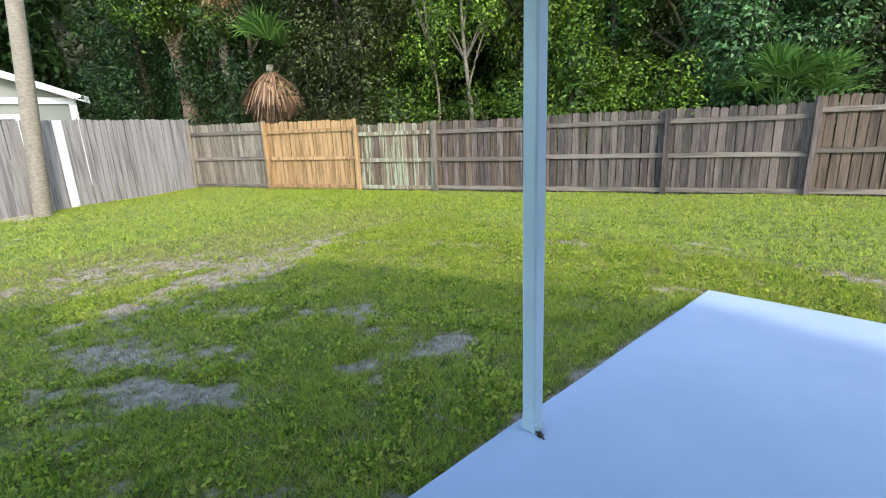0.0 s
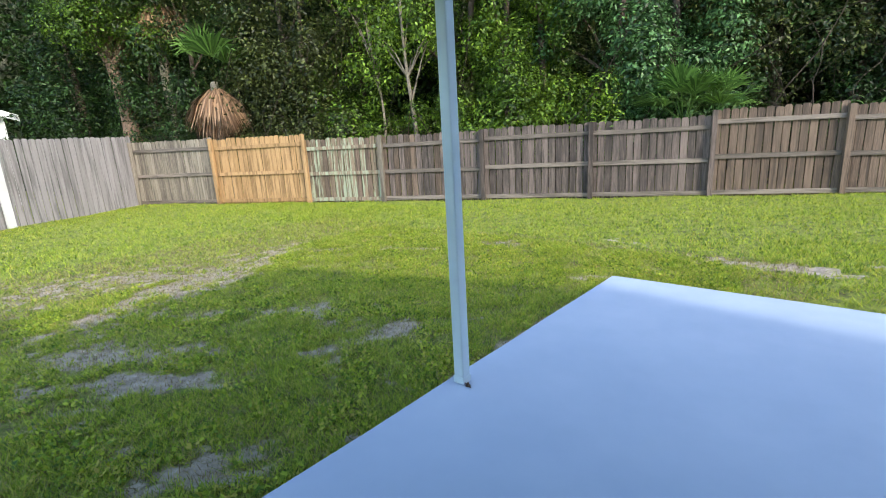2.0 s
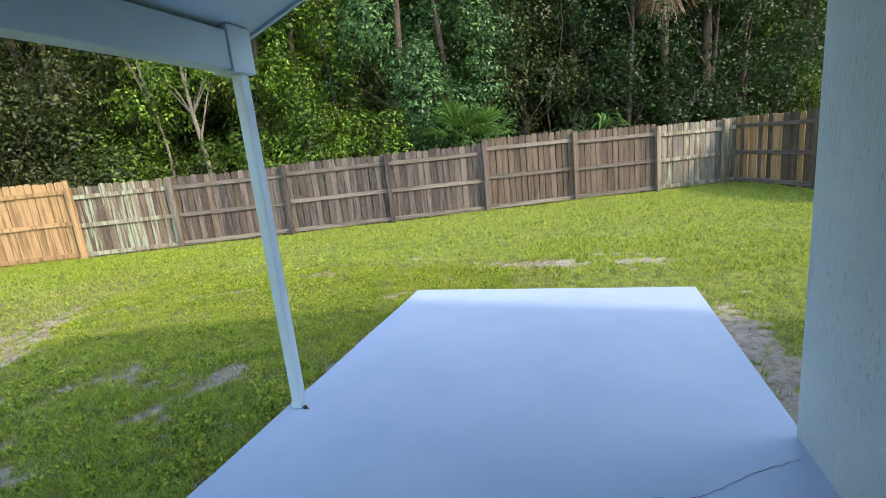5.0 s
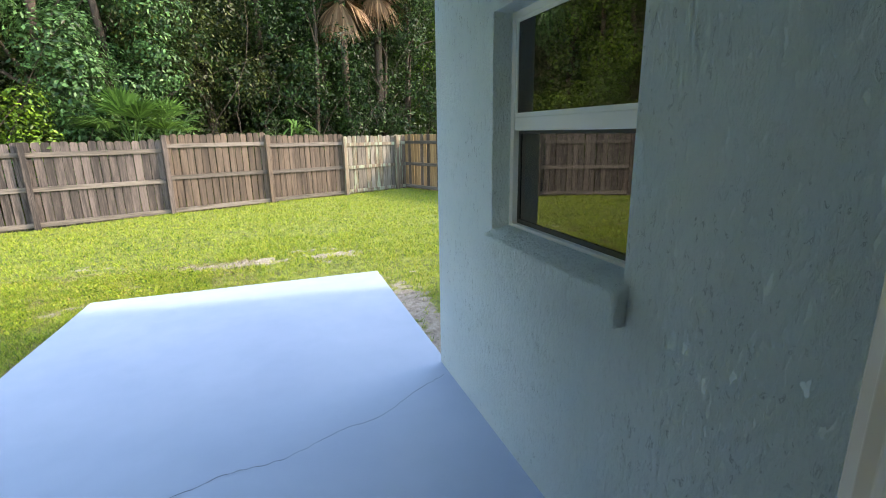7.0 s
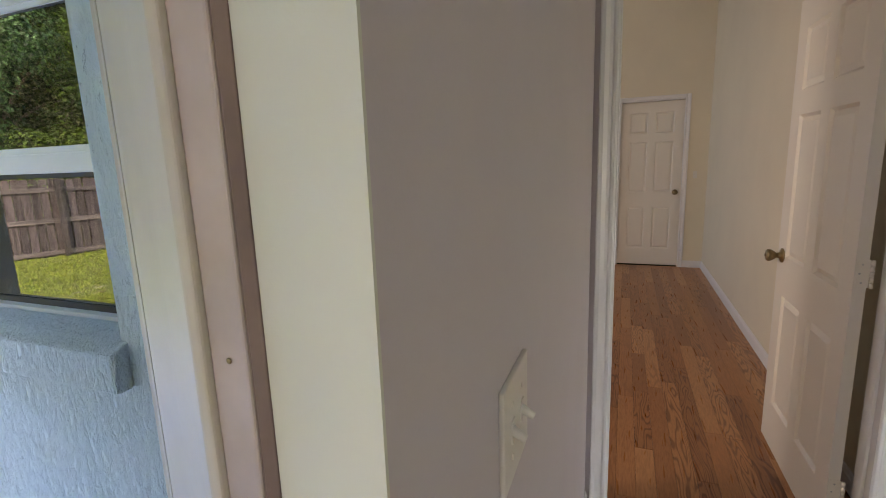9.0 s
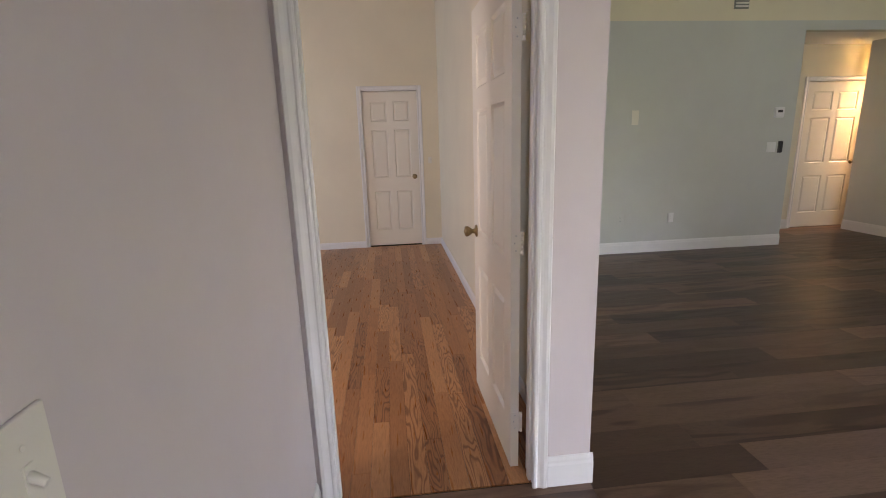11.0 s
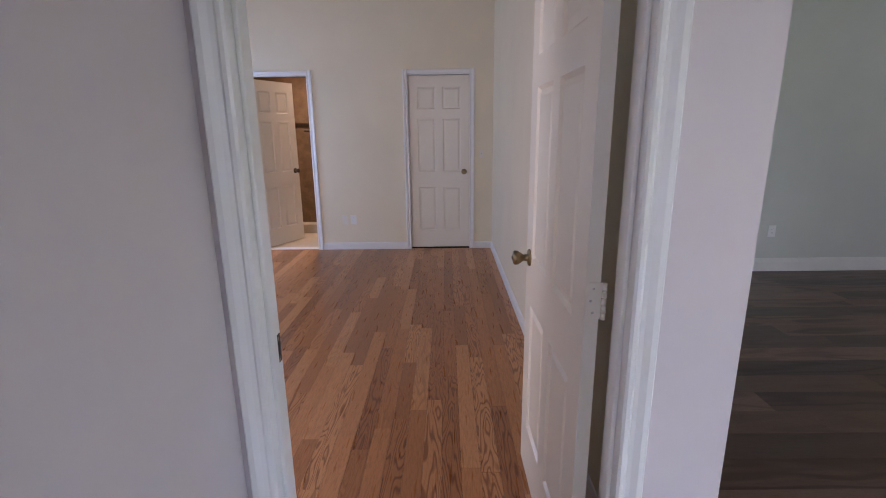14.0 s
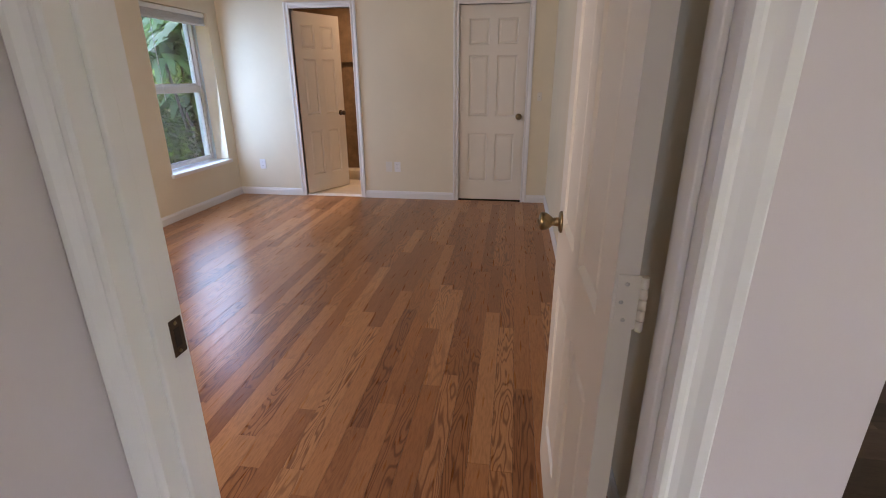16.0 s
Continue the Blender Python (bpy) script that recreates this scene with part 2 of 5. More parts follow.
M = {
    # porch panes: dark glass colour stands in for the unlit room behind
    "stucco": stucco_mat(), "slab": slab_mat(), "ground": ground_mat(), "glass": glass_mat(), "darkpane": glass_mat("darkened_glass", (0.03, 0.036, 0.033), 2.1),
    # near-black colour that takes the place of deep shade in the woods
    "woodshade": leaf_mat("deep_shade_foliage", (0.004, 0.009, 0.003), (0.014, 0.028, 0.008), 0.0),
    "porch": painted("porch_paint", (0.50, 0.62, 0.68), 0.5, 0.12, 0.15, 60),
    "cream": painted("cream_wall", (0.77, 0.70, 0.55), 0.6, 0.05, 0.12, 160),
    # brighter than the wall paint, to stand in for daylight on the return
    "return": painted("daylit_return", (0.70, 0.71, 0.61), 0.6, 0.06, 0.12, 160),
    "greige": painted("pale_wall", (0.635, 0.57, 0.58), 0.6, 0.05, 0.12, 160),
    "blue": painted("grey_blue_wall", (0.575, 0.588, 0.562), 0.6, 0.05, 0.12, 160),
    "ceil": painted("ceiling_white", (0.78, 0.77, 0.74), 0.8, 0.03, 0.3, 120),
    "trim": painted("white_trim", (0.78, 0.77, 0.76), 0.35, 0.05, 0.04, 90),
    "oldtrim": painted("scuffed_jamb", (0.58, 0.475, 0.435), 0.5, 0.25, 0.1, 60, 7),
    "door": painted("door_white", (0.80, 0.755, 0.67), 0.38, 0.04, 0.05, 120),
    "plate": painted("ivory_plastic", (0.76, 0.73, 0.66), 0.3, 0.03, 0.01, 50),
    "whiteplate": painted("white_plastic", (0.8, 0.8, 0.8), 0.3, 0.03, 0.01, 50),
    "black": painted("black_plastic", (0.015, 0.015, 0.017), 0.3, 0.1, 0.01, 50),
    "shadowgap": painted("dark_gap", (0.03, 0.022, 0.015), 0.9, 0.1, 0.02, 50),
    "brass": metal("aged_brass", (0.34, 0.25, 0.135), 0.35),
    "bronze": metal("dark_bronze", (0.10, 0.07, 0.05), 0.4),
    "steel": metal("painted_hinge", (0.7, 0.69, 0.66), 0.4),
    "alu": painted("window_white", (0.75, 0.77, 0.77), 0.35, 0.06, 0.03, 60),
    "gasket": painted("window_gasket", (0.05, 0.055, 0.055), 0.6, 0.1, 0.02, 60),
    "oak": plank_mat("oak_boards", [(0.0, (0.32, 0.125, 0.048)), (0.4, (0.44, 0.185, 0.072)), (1.0, (0.58, 0.285, 0.13))], 0.30, "x", 30, 12),
    "dark": plank_mat("dark_boards", [(0.0, (0.060, 0.030, 0.020)), (0.5, (0.13, 0.068, 0.045)), (1.0, (0.215, 0.125, 0.085))], 0.36, "y", 10, 6),
    "tile": painted("brown_wall_tile", (0.17, 0.105, 0.06), 0.25, 0.3, 0.03, 30, 9),
    "floortile": painted("beige_floor_tile", (0.55, 0.47, 0.37), 0.3, 0.12, 0.03, 30, 6),
    "f_grey": weathered("fence_grey", (0.12, 0.10, 0.08), (0.26, 0.225, 0.185)),
    "f_old": weathered("fence_brown_grey", (0.030, 0.023, 0.020), (0.165, 0.128, 0.115)),
    "f_tan": weathered("fence_tan", (0.050, 0.034, 0.025), (0.160, 0.113, 0.084)),
    "f_new": weathered("fence_orange_pine", (0.25, 0.145, 0.062), (0.40, 0.245, 0.12)),
    "f_lichen": weathered("fence_lichen", (0.11, 0.078, 0.052), (0.24, 0.18, 0.128), (0.29, 0.335, 0.24)),
    "f_violet": weathered("fence_silver", (0.19, 0.175, 0.18), (0.245, 0.228, 0.236)),
    "f_rail": weathered("fence_rail_grey", (0.09, 0.074, 0.062), (0.21, 0.175, 0.150), None, (0.06, 1, 1)),
    "f_white": painted("white_post", (0.58, 0.58, 0.60), 0.6, 0.15, 0.1, 40),
    "bark": bark_mat("bark_brown", (0.022, 0.016, 0.012), (0.10, 0.07, 0.05)),
    "redbark": bark_mat("bark_reddish", (0.07, 0.042, 0.03), (0.22, 0.145, 0.105), 0.2, 14),
    "palebark": bark_mat("bark_pale", (0.08, 0.066, 0.05), (0.24, 0.205, 0.16), 0.5, 30),
    "palmbark": bark_mat("palm_bark", (0.11, 0.095, 0.075), (0.28, 0.245, 0.20), 3.0, 12),
    "leaf": leaf_mat("leaf_green", (0.008, 0.026, 0.003), (0.11, 0.20, 0.02)),
    # green darkened to stand in for shade among the trees
    "leafshade": leaf_mat("leaf_shade_green", (0.004, 0.013, 0.004), (0.036, 0.082, 0.018)),
    "leafy": leaf_mat("leaf_yellow_green", (0.022, 0.060, 0.006), (0.18, 0.29, 0.030)),
    "ivy": leaf_mat("leaf_ivy", (0.010, 0.036, 0.012), (0.115, 0.24, 0.078)),
    "olive": leaf_mat("leaf_olive", (0.010, 0.018, 0.005), (0.080, 0.10, 0.026)),
    "shrub": leaf_mat("leaf_window_shrub", (0.05, 0.12, 0.035), (0.16, 0.30, 0.11), 0.45),
    "frond": leaf_mat("palm_frond", (0.035, 0.085, 0.018), (0.14, 0.26, 0.06), 0.3),
    "dead": leaf_mat("dead_frond", (0.11, 0.062, 0.036), (0.33, 0.21, 0.13), 0.2),
    "grass": grass_mat("grass_blade"),
    "straw": leaf_mat("dry_grass", (0.13, 0.095, 0.045), (0.38, 0.31, 0.16), 0.25),
    # dark tone stands in for the soft shadow beside the door stop
    "strip": painted("weatherstrip_shade", (0.30, 0.215, 0.19), 0.7, 0.3, 0.1, 60, 9),
    "frametrim": painted("aged_frame_paint", (0.66, 0.61, 0.53), 0.45, 0.12, 0.08, 60, 6),
    "siding": painted("neighbour_siding", (0.20, 0.21, 0.19), 0.8, 0.06, 0.1, 30),
    "shingle": painted("shingle_grey", (0.075, 0.073, 0.07), 0.9, 0.25, 0.6, 30),
}


# ---- building helpers ----
def box(bm, x0, x1, y0, y1, z0, z1):
    vs = [bm.verts.new(p) for p in ((x0, y0, z0), (x1, y0, z0), (x1, y1, z0), (x0, y1, z0), (x0, y0, z1), (x1, y0, z1), (x1, y1, z1), (x0, y1, z1))]
    for f in ((0, 3, 2, 1), (4, 5, 6, 7), (0, 1, 5, 4), (1, 2, 6, 5), (2, 3, 7, 6), (3, 0, 4, 7)):
        bm.faces.new([vs[i] for i in f])


def cyl(bm, p0, p1, r0, r1=None, n=12, caps=True):
    """A round bar from p0 to p1."""
    r1 = r0 if r1 is None else r1
    p0, p1 = Vector(p0), Vector(p1)
    d = (p1 - p0).normalized()
    a = d.orthogonal().normalized()
    c = d.cross(a)
    rings = []
    for p, r in ((p0, r0), (p1, r1)):
        rings.append([bm.verts.new(p + r * (math.cos(2 * math.pi * i / n) * a + math.sin(2 * math.pi * i / n) * c)) for i in range(n)])
    for i in range(n):
        bm.faces.new((rings[0][i], rings[0][(i + 1) % n], rings[1][(i + 1) % n], rings[1][i])).smooth = True
    if caps:
        bm.faces.new(rings[0][::-1])
        bm.faces.new(rings[1])


def lathe(bm, origin, axis, profile, n=20):
    """A turned shape: profile of (distance along axis, radius)."""
    o, d = Vector(origin), Vector(axis).normalized()
    a = d.orthogonal().normalized()
    c = d.cross(a)
    rings = [[bm.verts.new(o + s * d + max(r, 1e-4) * (math.cos(2 * math.pi * i / n) * a + math.sin(2 * math.pi * i / n) * c)) for i in range(n)] for s, r in profile]
    for q, w in zip(rings, rings[1:]):
        for i in range(n):
            bm.faces.new((q[i], q[(i + 1) % n], w[(i + 1) % n], w[i])).smooth = True
    bm.faces.new(rings[0][::-1])
    bm.faces.new(rings[-1])


def prism(bm, outline, frm, to, axis):
    """A moulding: a closed outline of (u, v), swept along one axis. axis 'x': u=y, v=z; 'y': u=x, v=z; 'z': u=x, v=y."""
    def at(u, v, w):
        return {"x": (w, u, v), "y": (u, w, v), "z": (u, v, w)}[axis]
    a = [bm.verts.new(at(u, v, frm)) for u, v in outline]
    b = [bm.verts.new(at(u, v, to)) for u, v in outline]
    n = len(outline)
    for i in range(n):
        bm.faces.new((a[i], a[(i + 1) % n], b[(i + 1) % n], b[i]))
    bm.faces.new(a[::-1])
    bm.faces.new(b)


def finish(name, bm, material, bevel=0.0):
    bmesh.ops.recalc_face_normals(bm, faces=bm.faces)
    me = bpy.data.meshes.new(name)
    bm.to_mesh(me)
    bm.free()
    me.materials.append(material)
    ob = new(name, me)
    if bevel:
        md = ob.modifiers.new("bevel", "BEVEL")
        md.width, md.segments, md.limit_method = bevel, 2, "ANGLE"
    return ob


def thing(name, at, label, category, group="", kind=""):
    ob = new(name)
    ob.empty_display_size = 0.1
    ob.matrix_world = pose(*at)
    return tagged(ob, label, category, group, kind)


def structure(name, bm, material, label, category="wall", bevel=0.0):
    return tagged(finish(name, bm, material, bevel), label, category, kind="structure")


def wall(name, axis, a0, a1, b0, b1, z0, z1, material, label, holes=()):
    """A straight wall along axis from a0 to a1, b0..b1 thick, with holes (a0, a1, z0, z1) through it."""
    bm = bmesh.new()
    ca = sorted({a0, a1, *(v for h in holes for v in h[:2] if a0 < v < a1)})
    cz = sorted({z0, z1, *(v for h in holes for v in h[2:] if z0 < v < z1)})
    made = {}

    def vert(i, j, b):
        if (i, j, b) not in made:
            made[i, j, b] = bm.verts.new((ca[i], b, cz[j]) if axis == "x" else (b, ca[i], cz[j]))
        return made[i, j, b]

    def solid(i, j):
        if not (0 <= i < len(ca) - 1 and 0 <= j < len(cz) - 1):
            return False
        p, q = (ca[i] + ca[i + 1]) / 2, (cz[j] + cz[j + 1]) / 2
        return not any(h[0] < p < h[1] and h[2] < q < h[3] for h in holes)
    for i in range(len(ca) - 1):
        for j in range(len(cz) - 1):
            if not solid(i, j):
                continue
            ring = ((i, j), (i + 1, j), (i + 1, j + 1), (i, j + 1))
            for b in (b0, b1):
                bm.faces.new([vert(u, v, b) for u, v in ring])
            for (u, v), (s, t), nb in ((ring[0], ring[1], (i, j - 1)), (ring[1], ring[2], (i + 1, j)), (ring[2], ring[3], (i, j + 1)), (ring[3], ring[0], (i - 1, j))):
                if not solid(*nb):
                    bm.faces.new((vert(u, v, b0), vert(s, t, b0), vert(s, t, b1), vert(u, v, b1)))
    return structure(name, bm, material, label)


def place_of(ob):
    return ob.matrix_basis if ob.parent is None else place_of(ob.parent) @ ob.matrix_parent_inverse @ ob.matrix_basis


def part(name, bm, material, parent, label="", bevel=0.0):
    ob = finish(name, bm, material, bevel)
    ob.parent = parent
    ob.matrix_parent_inverse = place_of(parent).inverted()
    if label:
        ob["label"] = label
    return ob


# ---- house shell ----
WIN = (0.48, 1.43, 1.10, 2.09)        # porch window: y, y, z, z
BWIN = (6.27, 7.24, 0.60, 2.15)       # bedroom window: x, x, z, z
BED_Y = -1.735                        # bedroom face of the party wall
LIV_Y = -1.815                        # living room face of it
SW_Y = -0.711                         # indoor face of the patio door wall
# west side is unseen, set wider than first taken to admit more daylight
ENTRY = (-0.72, 1.147, 0.0, 2.21)
wall("wall_porch_outer", "y", -0.5, 2.23, 1.8, 1.95, -0.1, 3.45, M["stucco"], "pale blue painted stucco house wall, chipped", [WIN])
wall("wall_porch_inner", "y", -0.6, 1.93, 1.95, 2.0, FZ, CZ, M["cream"], "cream painted bedroom wall", [WIN])
wall("wall_north_outer", "x", 1.95, 7.8, 2.08, 2.23, -0.1, 3.45, M["stucco"], "pale blue painted stucco house wall", [BWIN])
wall("wall_north_inner", "x", 1.95, 7.42, 1.93, 2.08, FZ, CZ, M["cream"], "cream painted bedroom wall with window", [BWIN])
wall("wall_patio_outer", "x", -1.0, 1.95, -0.6, -0.5, -0.1, 3.45, M["stucco"], "pale blue painted stucco wall beside patio door", [(-0.78, 1.205, 0.0, 2.21)])
wall("wall_patio_inner", "x", -1.0, 2.67, SW_Y, -0.6, 0.0, CZ, M["greige"], "pale painted drywall beside patio door", [ENTRY])
DOORWAY = (-1.597, -0.763, 0.0, FZ + 2.065)
wall("wall_bedroom_door", "y", LIV_Y, SW_Y, 2.67, 2.78, 0.0, CZ, M["greige"], "pale painted wall around bedroom doorway", [DOORWAY])
wall("wall_nook", "x", 2.67, 2.78, SW_Y, -0.6, 0.0, CZ, M["cream"], "cream painted wall return")
wall("wall_party", "x", 2.78, 7.53, LIV_Y, BED_Y, 0.0, CZ, M["cream"], "cream painted bedroom wall with baseboard")
BATH = (0.40, 1.09, 0.0, FZ + 2.04)
CLOS = (-1.465, -0.745, 0.0, FZ + 2.04)
wall("wall_bedroom_far", "y", BED_Y, 1.93, 7.42, 7.53, 0.0, CZ, M["cream"], "cream painted bedroom wall with two doorways", [BATH, CLOS])
wall("wall_living_far", "y", -5.87, LIV_Y, 6.33, 6.45, 0.0, 2.77, M["blue"], "grey-blue painted living room wall")
wall("wall_living_upper", "y", -7.45, LIV_Y, 6.33, 6.45, 2.77, CZ + 0.4, M["cream"], "cream painted upper living room wall")
wall("wall_hall_header", "y", -7.45, -5.87, 6.33, 6.45, 2.67, 2.77, M["blue"], "grey-blue painted header over hall opening")
wall("wall_hall_side", "x", 6.45, 7.2, -5.87, -5.76, 0.0, 2.67, M["cream"], "cream painted hall wall")
HALLD = (-7.72, -6.80, 0.0, FZ + 2.04)
wall("wall_hall_back", "y", -8.5, -5.76, 7.2, 7.3, 0.0, 2.67, M["cream"], "cream painted hall wall with doorway", [HALLD])
wall("wall_living_side", "x", -1.0, 7.0, -7.57, -7.45, 0.0, CZ + 0.4, M["blue"], "grey-blue painted living room wall")
wall("wall_hall_end", "x", 6.9, 7.3, -8.6, -8.5, 0.0, 2.67, M["cream"], "cream painted hall end wall")
wall("wall_hall_near", "y", -8.5, -7.57, 6.9, 7.0, 0.0, 2.67, M["cream"], "cream painted hall wall")
# opening out of view, made up to go with the living room fill
wall("wall_living_west", "y", -7.57, -0.6, -1.12, -1.0, 0.0, CZ, M["greige"], "pale painted living room wall", [(-6.9, -4.3, FZ, 2.3)])
wall("wall_room_behind_hall_door", "y", -8.5, -5.76, 8.3, 8.4, 0.0, 2.67, M["cream"], "cream painted wall behind hall door")

bm = bmesh.new()
box(bm, -1.0, 6.45, -7.45, -0.72, CZ, CZ + 0.1)
structure("ceiling_living", bm, M["ceil"], "white textured living room ceiling", "ceiling")
bm = bmesh.new()
box(bm, 2.0, 7.42, BED_Y, 1.93, CZ, CZ + 0.1)
structure("ceiling_bedroom", bm, M["ceil"], "white textured bedroom ceiling", "ceiling")
bm = bmesh.new()
box(bm, 6.45, 8.3, -8.5, -5.76, 2.67, 2.75)
structure("ceiling_hall", bm, M["ceil"], "white hall ceiling", "ceiling")

# bathroom behind the open door
wall("wall_bath_far", "y", -0.3, 1.93, 9.3, 9.4, 0.0, 2.6, M["tile"], "brown tiled bathroom wall")
wall("wall_bath_north", "x", 7.53, 9.4, 1.93, 2.03, 0.0, 2.6, M["tile"], "brown tiled bathroom wall")
wall("wall_bath_south", "x", 7.53, 9.4, -0.4, -0.3, 0.0, 2.6, M["tile"], "brown tiled bathroom wall")
bm = bmesh.new()
box(bm, 7.53, 9.4, -0.4, 2.03, 2.6, 2.68)
structure("ceiling_bath", bm, M["ceil"], "white bathroom ceiling", "ceiling")
wall("wall_closet_back", "y", -1.9, -0.4, 8.2, 8.3, 0.0, 2.6, M["cream"], "plain closet wall")

# roof over house and porch: one gable, ridge along y
RS = 0.38
EAVE_X, EAVE_Z, RIDGE_X, YN, YS = -1.35, 2.20, 5.2, 2.36, -9.4
RIDGE_Z = EAVE_Z + RS * (RIDGE_X - EAVE_X)
roof = thing("roof", (RIDGE_X, 0, 0), "grey shingled gable roof running over the porch", "roof", kind="structure")
bm = bmesh.new()
prism(bm, [(EAVE_X, EAVE_Z), (RIDGE_X, RIDGE_Z), (RIDGE_X, RIDGE_Z + 0.05), (EAVE_X, EAVE_Z + 0.05)], YS, YN, "y")
part("porch_ceiling_boards", bm, M["porch"], roof, "pale blue painted porch ceiling")
bm = bmesh.new()
prism(bm, [(EAVE_X - 0.06, EAVE_Z + 0.055), (RIDGE_X, RIDGE_Z + 0.08), (11.8, EAVE_Z + 0.03), (11.8, EAVE_Z + 0.15), (RIDGE_X, RIDGE_Z + 0.22), (EAVE_X - 0.06, EAVE_Z + 0.17)], YS, YN + 0.01, "y")
part("shingles", bm, M["shingle"], roof, "grey asphalt shingles")
bm = bmesh.new()
prism(bm, [(EAVE_X, EAVE_Z - 0.02), (RIDGE_X, RIDGE_Z - 0.02), (RIDGE_X, RIDGE_Z + 0.12), (EAVE_X, EAVE_Z + 0.12)], YN, YN + 0.03, "y")
part("fascia", bm, M["porch"], roof, "pale blue rake board", 0.004)
bm = bmesh.new()
box(bm, EAVE_X - 0.03, EAVE_X, YS, YN + 0.03, EAVE_Z - 0.02, EAVE_Z + 0.14)
part("fascia", bm, M["porch"], roof, "pale blue eave board", 0.004)
# gable infill of the house wall under the roof
bm = bmesh.new()
prism(bm, [(1.95, 3.45), (7.8, 3.45), (7.8, 3.60), (RIDGE_X, RIDGE_Z), (1.95, EAVE_Z + RS * (1.95 - EAVE_X))], 2.1, 2.23, "y")
structure("wall_gable", bm, M["stucco"], "pale blue stucco gable wall")
wall("wall_house_east", "y", -9.0, 2.23, 9.5, 9.65, -0.1, 3.0, M["stucco"], "plain stucco house wall")
wall("wall_house_south", "x", -1.0, 9.65, -9.15, -9.0, -0.1, 3.4, M["stucco"], "plain stucco house wall")

# ---- patio ----
def slab_edge(u):
    return -1.16 + 0.044 * (u - 1.0)


bm = bmesh.new()
out = [(1.8, -0.5), (1.84, 2.25), (1.86, 4.64)]
out += [(1.86 - 0.0 - 2.86 * k / 8, 4.64 + 0.004 * math.sin(k * 2.1)) for k in range(1, 9)]
out += [(slab_edge(y) + 0.003 * math.sin(y * 5), y) for y in (4.0, 3.4, 2.8, 2.2, 1.6, 1.0, 0.4, -0.2)]
out += [(-1.25, -0.5)]
top = [bm.verts.new((x, y, 0.0)) for x, y in out]
low = [bm.verts.new((x, y, -0.22)) for x, y in out]
bm.faces.new(top)
for i in range(len(out)):
    bm.faces.new((top[i], top[i - 1], low[i - 1], low[i]))
patio = structure("patio", bm, M["slab"], "blue painted concrete patio slab with a hairline crack", "patio", 0.008)

# hairline crack across the slab
bm = bmesh.new()
rng = random.Random(5)
pts = []
for k in range(61):
    u = k / 60
    x = -0.2 + 1.95 * u
    y = 1.42 + 0.20 * u + 0.44 * u ** 3 + rng.uniform(-0.008, 0.008) + 0.018 * math.sin(u * 23)
    pts.append((x, y))
prev = None
for k, (x, y) in enumerate(pts):
    w = 0.0007 + 0.0012 * rng.random()
    cur = (bm.verts.new((x, y - w, 0.0022)), bm.verts.new((x, y + w, 0.0022)))
    if prev:
        bm.faces.new((prev[0], cur[0], cur[1], prev[1]))
    prev = cur
part("crack", bm, M["shadowgap"], patio, "dark hairline crack")

# porch post, beam and threshold
post = thing("porch_post", (-1.04, 2.2, 0), "pale blue painted square wooden porch post on the slab edge", "post")
bm = bmesh.new()
box(bm, -1.058, -0.99, 2.182, 2.25, 0.018, 2.10)
part("shaft", bm, M["porch"], post, "", 0.008)
bm = bmesh.new()
box(bm, -1.062, -0.986, 2.178, 2.254, 0.0, 0.045)
part("foot", bm, M["porch"], post, "chipped painted post foot", 0.006)
bm = bmesh.new()
lathe(bm, (-0.965, 2.19, 0.0), (0, 0, 1), [(0, 0.016), (0.004, 0.016), (0.005, 0.008), (0.02, 0.007), (0.021, 0.001)], 10)
cyl(bm, (-0.985, 2.19, 0.012), (-0.93, 2.17, 0.008), 0.004, 0.003, 6)
part("anchor_bolt", bm, M["bronze"], post, "rusty anchor bolt")
beam = thing("porch_beam", (-1.04, 2.2, 2.1), "pale blue painted wooden porch beam on the post", "beam")
bm = bmesh.new()
box(bm, -1.10, -0.98, -0.49, 2.27, 2.10, 2.30)
part("beam_board", bm, M["porch"], beam, "", 0.006)
bm = bmesh.new()
prism(bm, [(2.10, 2.085), (2.29, 2.085), (2.29, 2.33), (2.10, 2.33)], -1.115, -0.965, "x")
part("beam_end", bm, M["porch"], beam, "boxed beam end", 0.006)

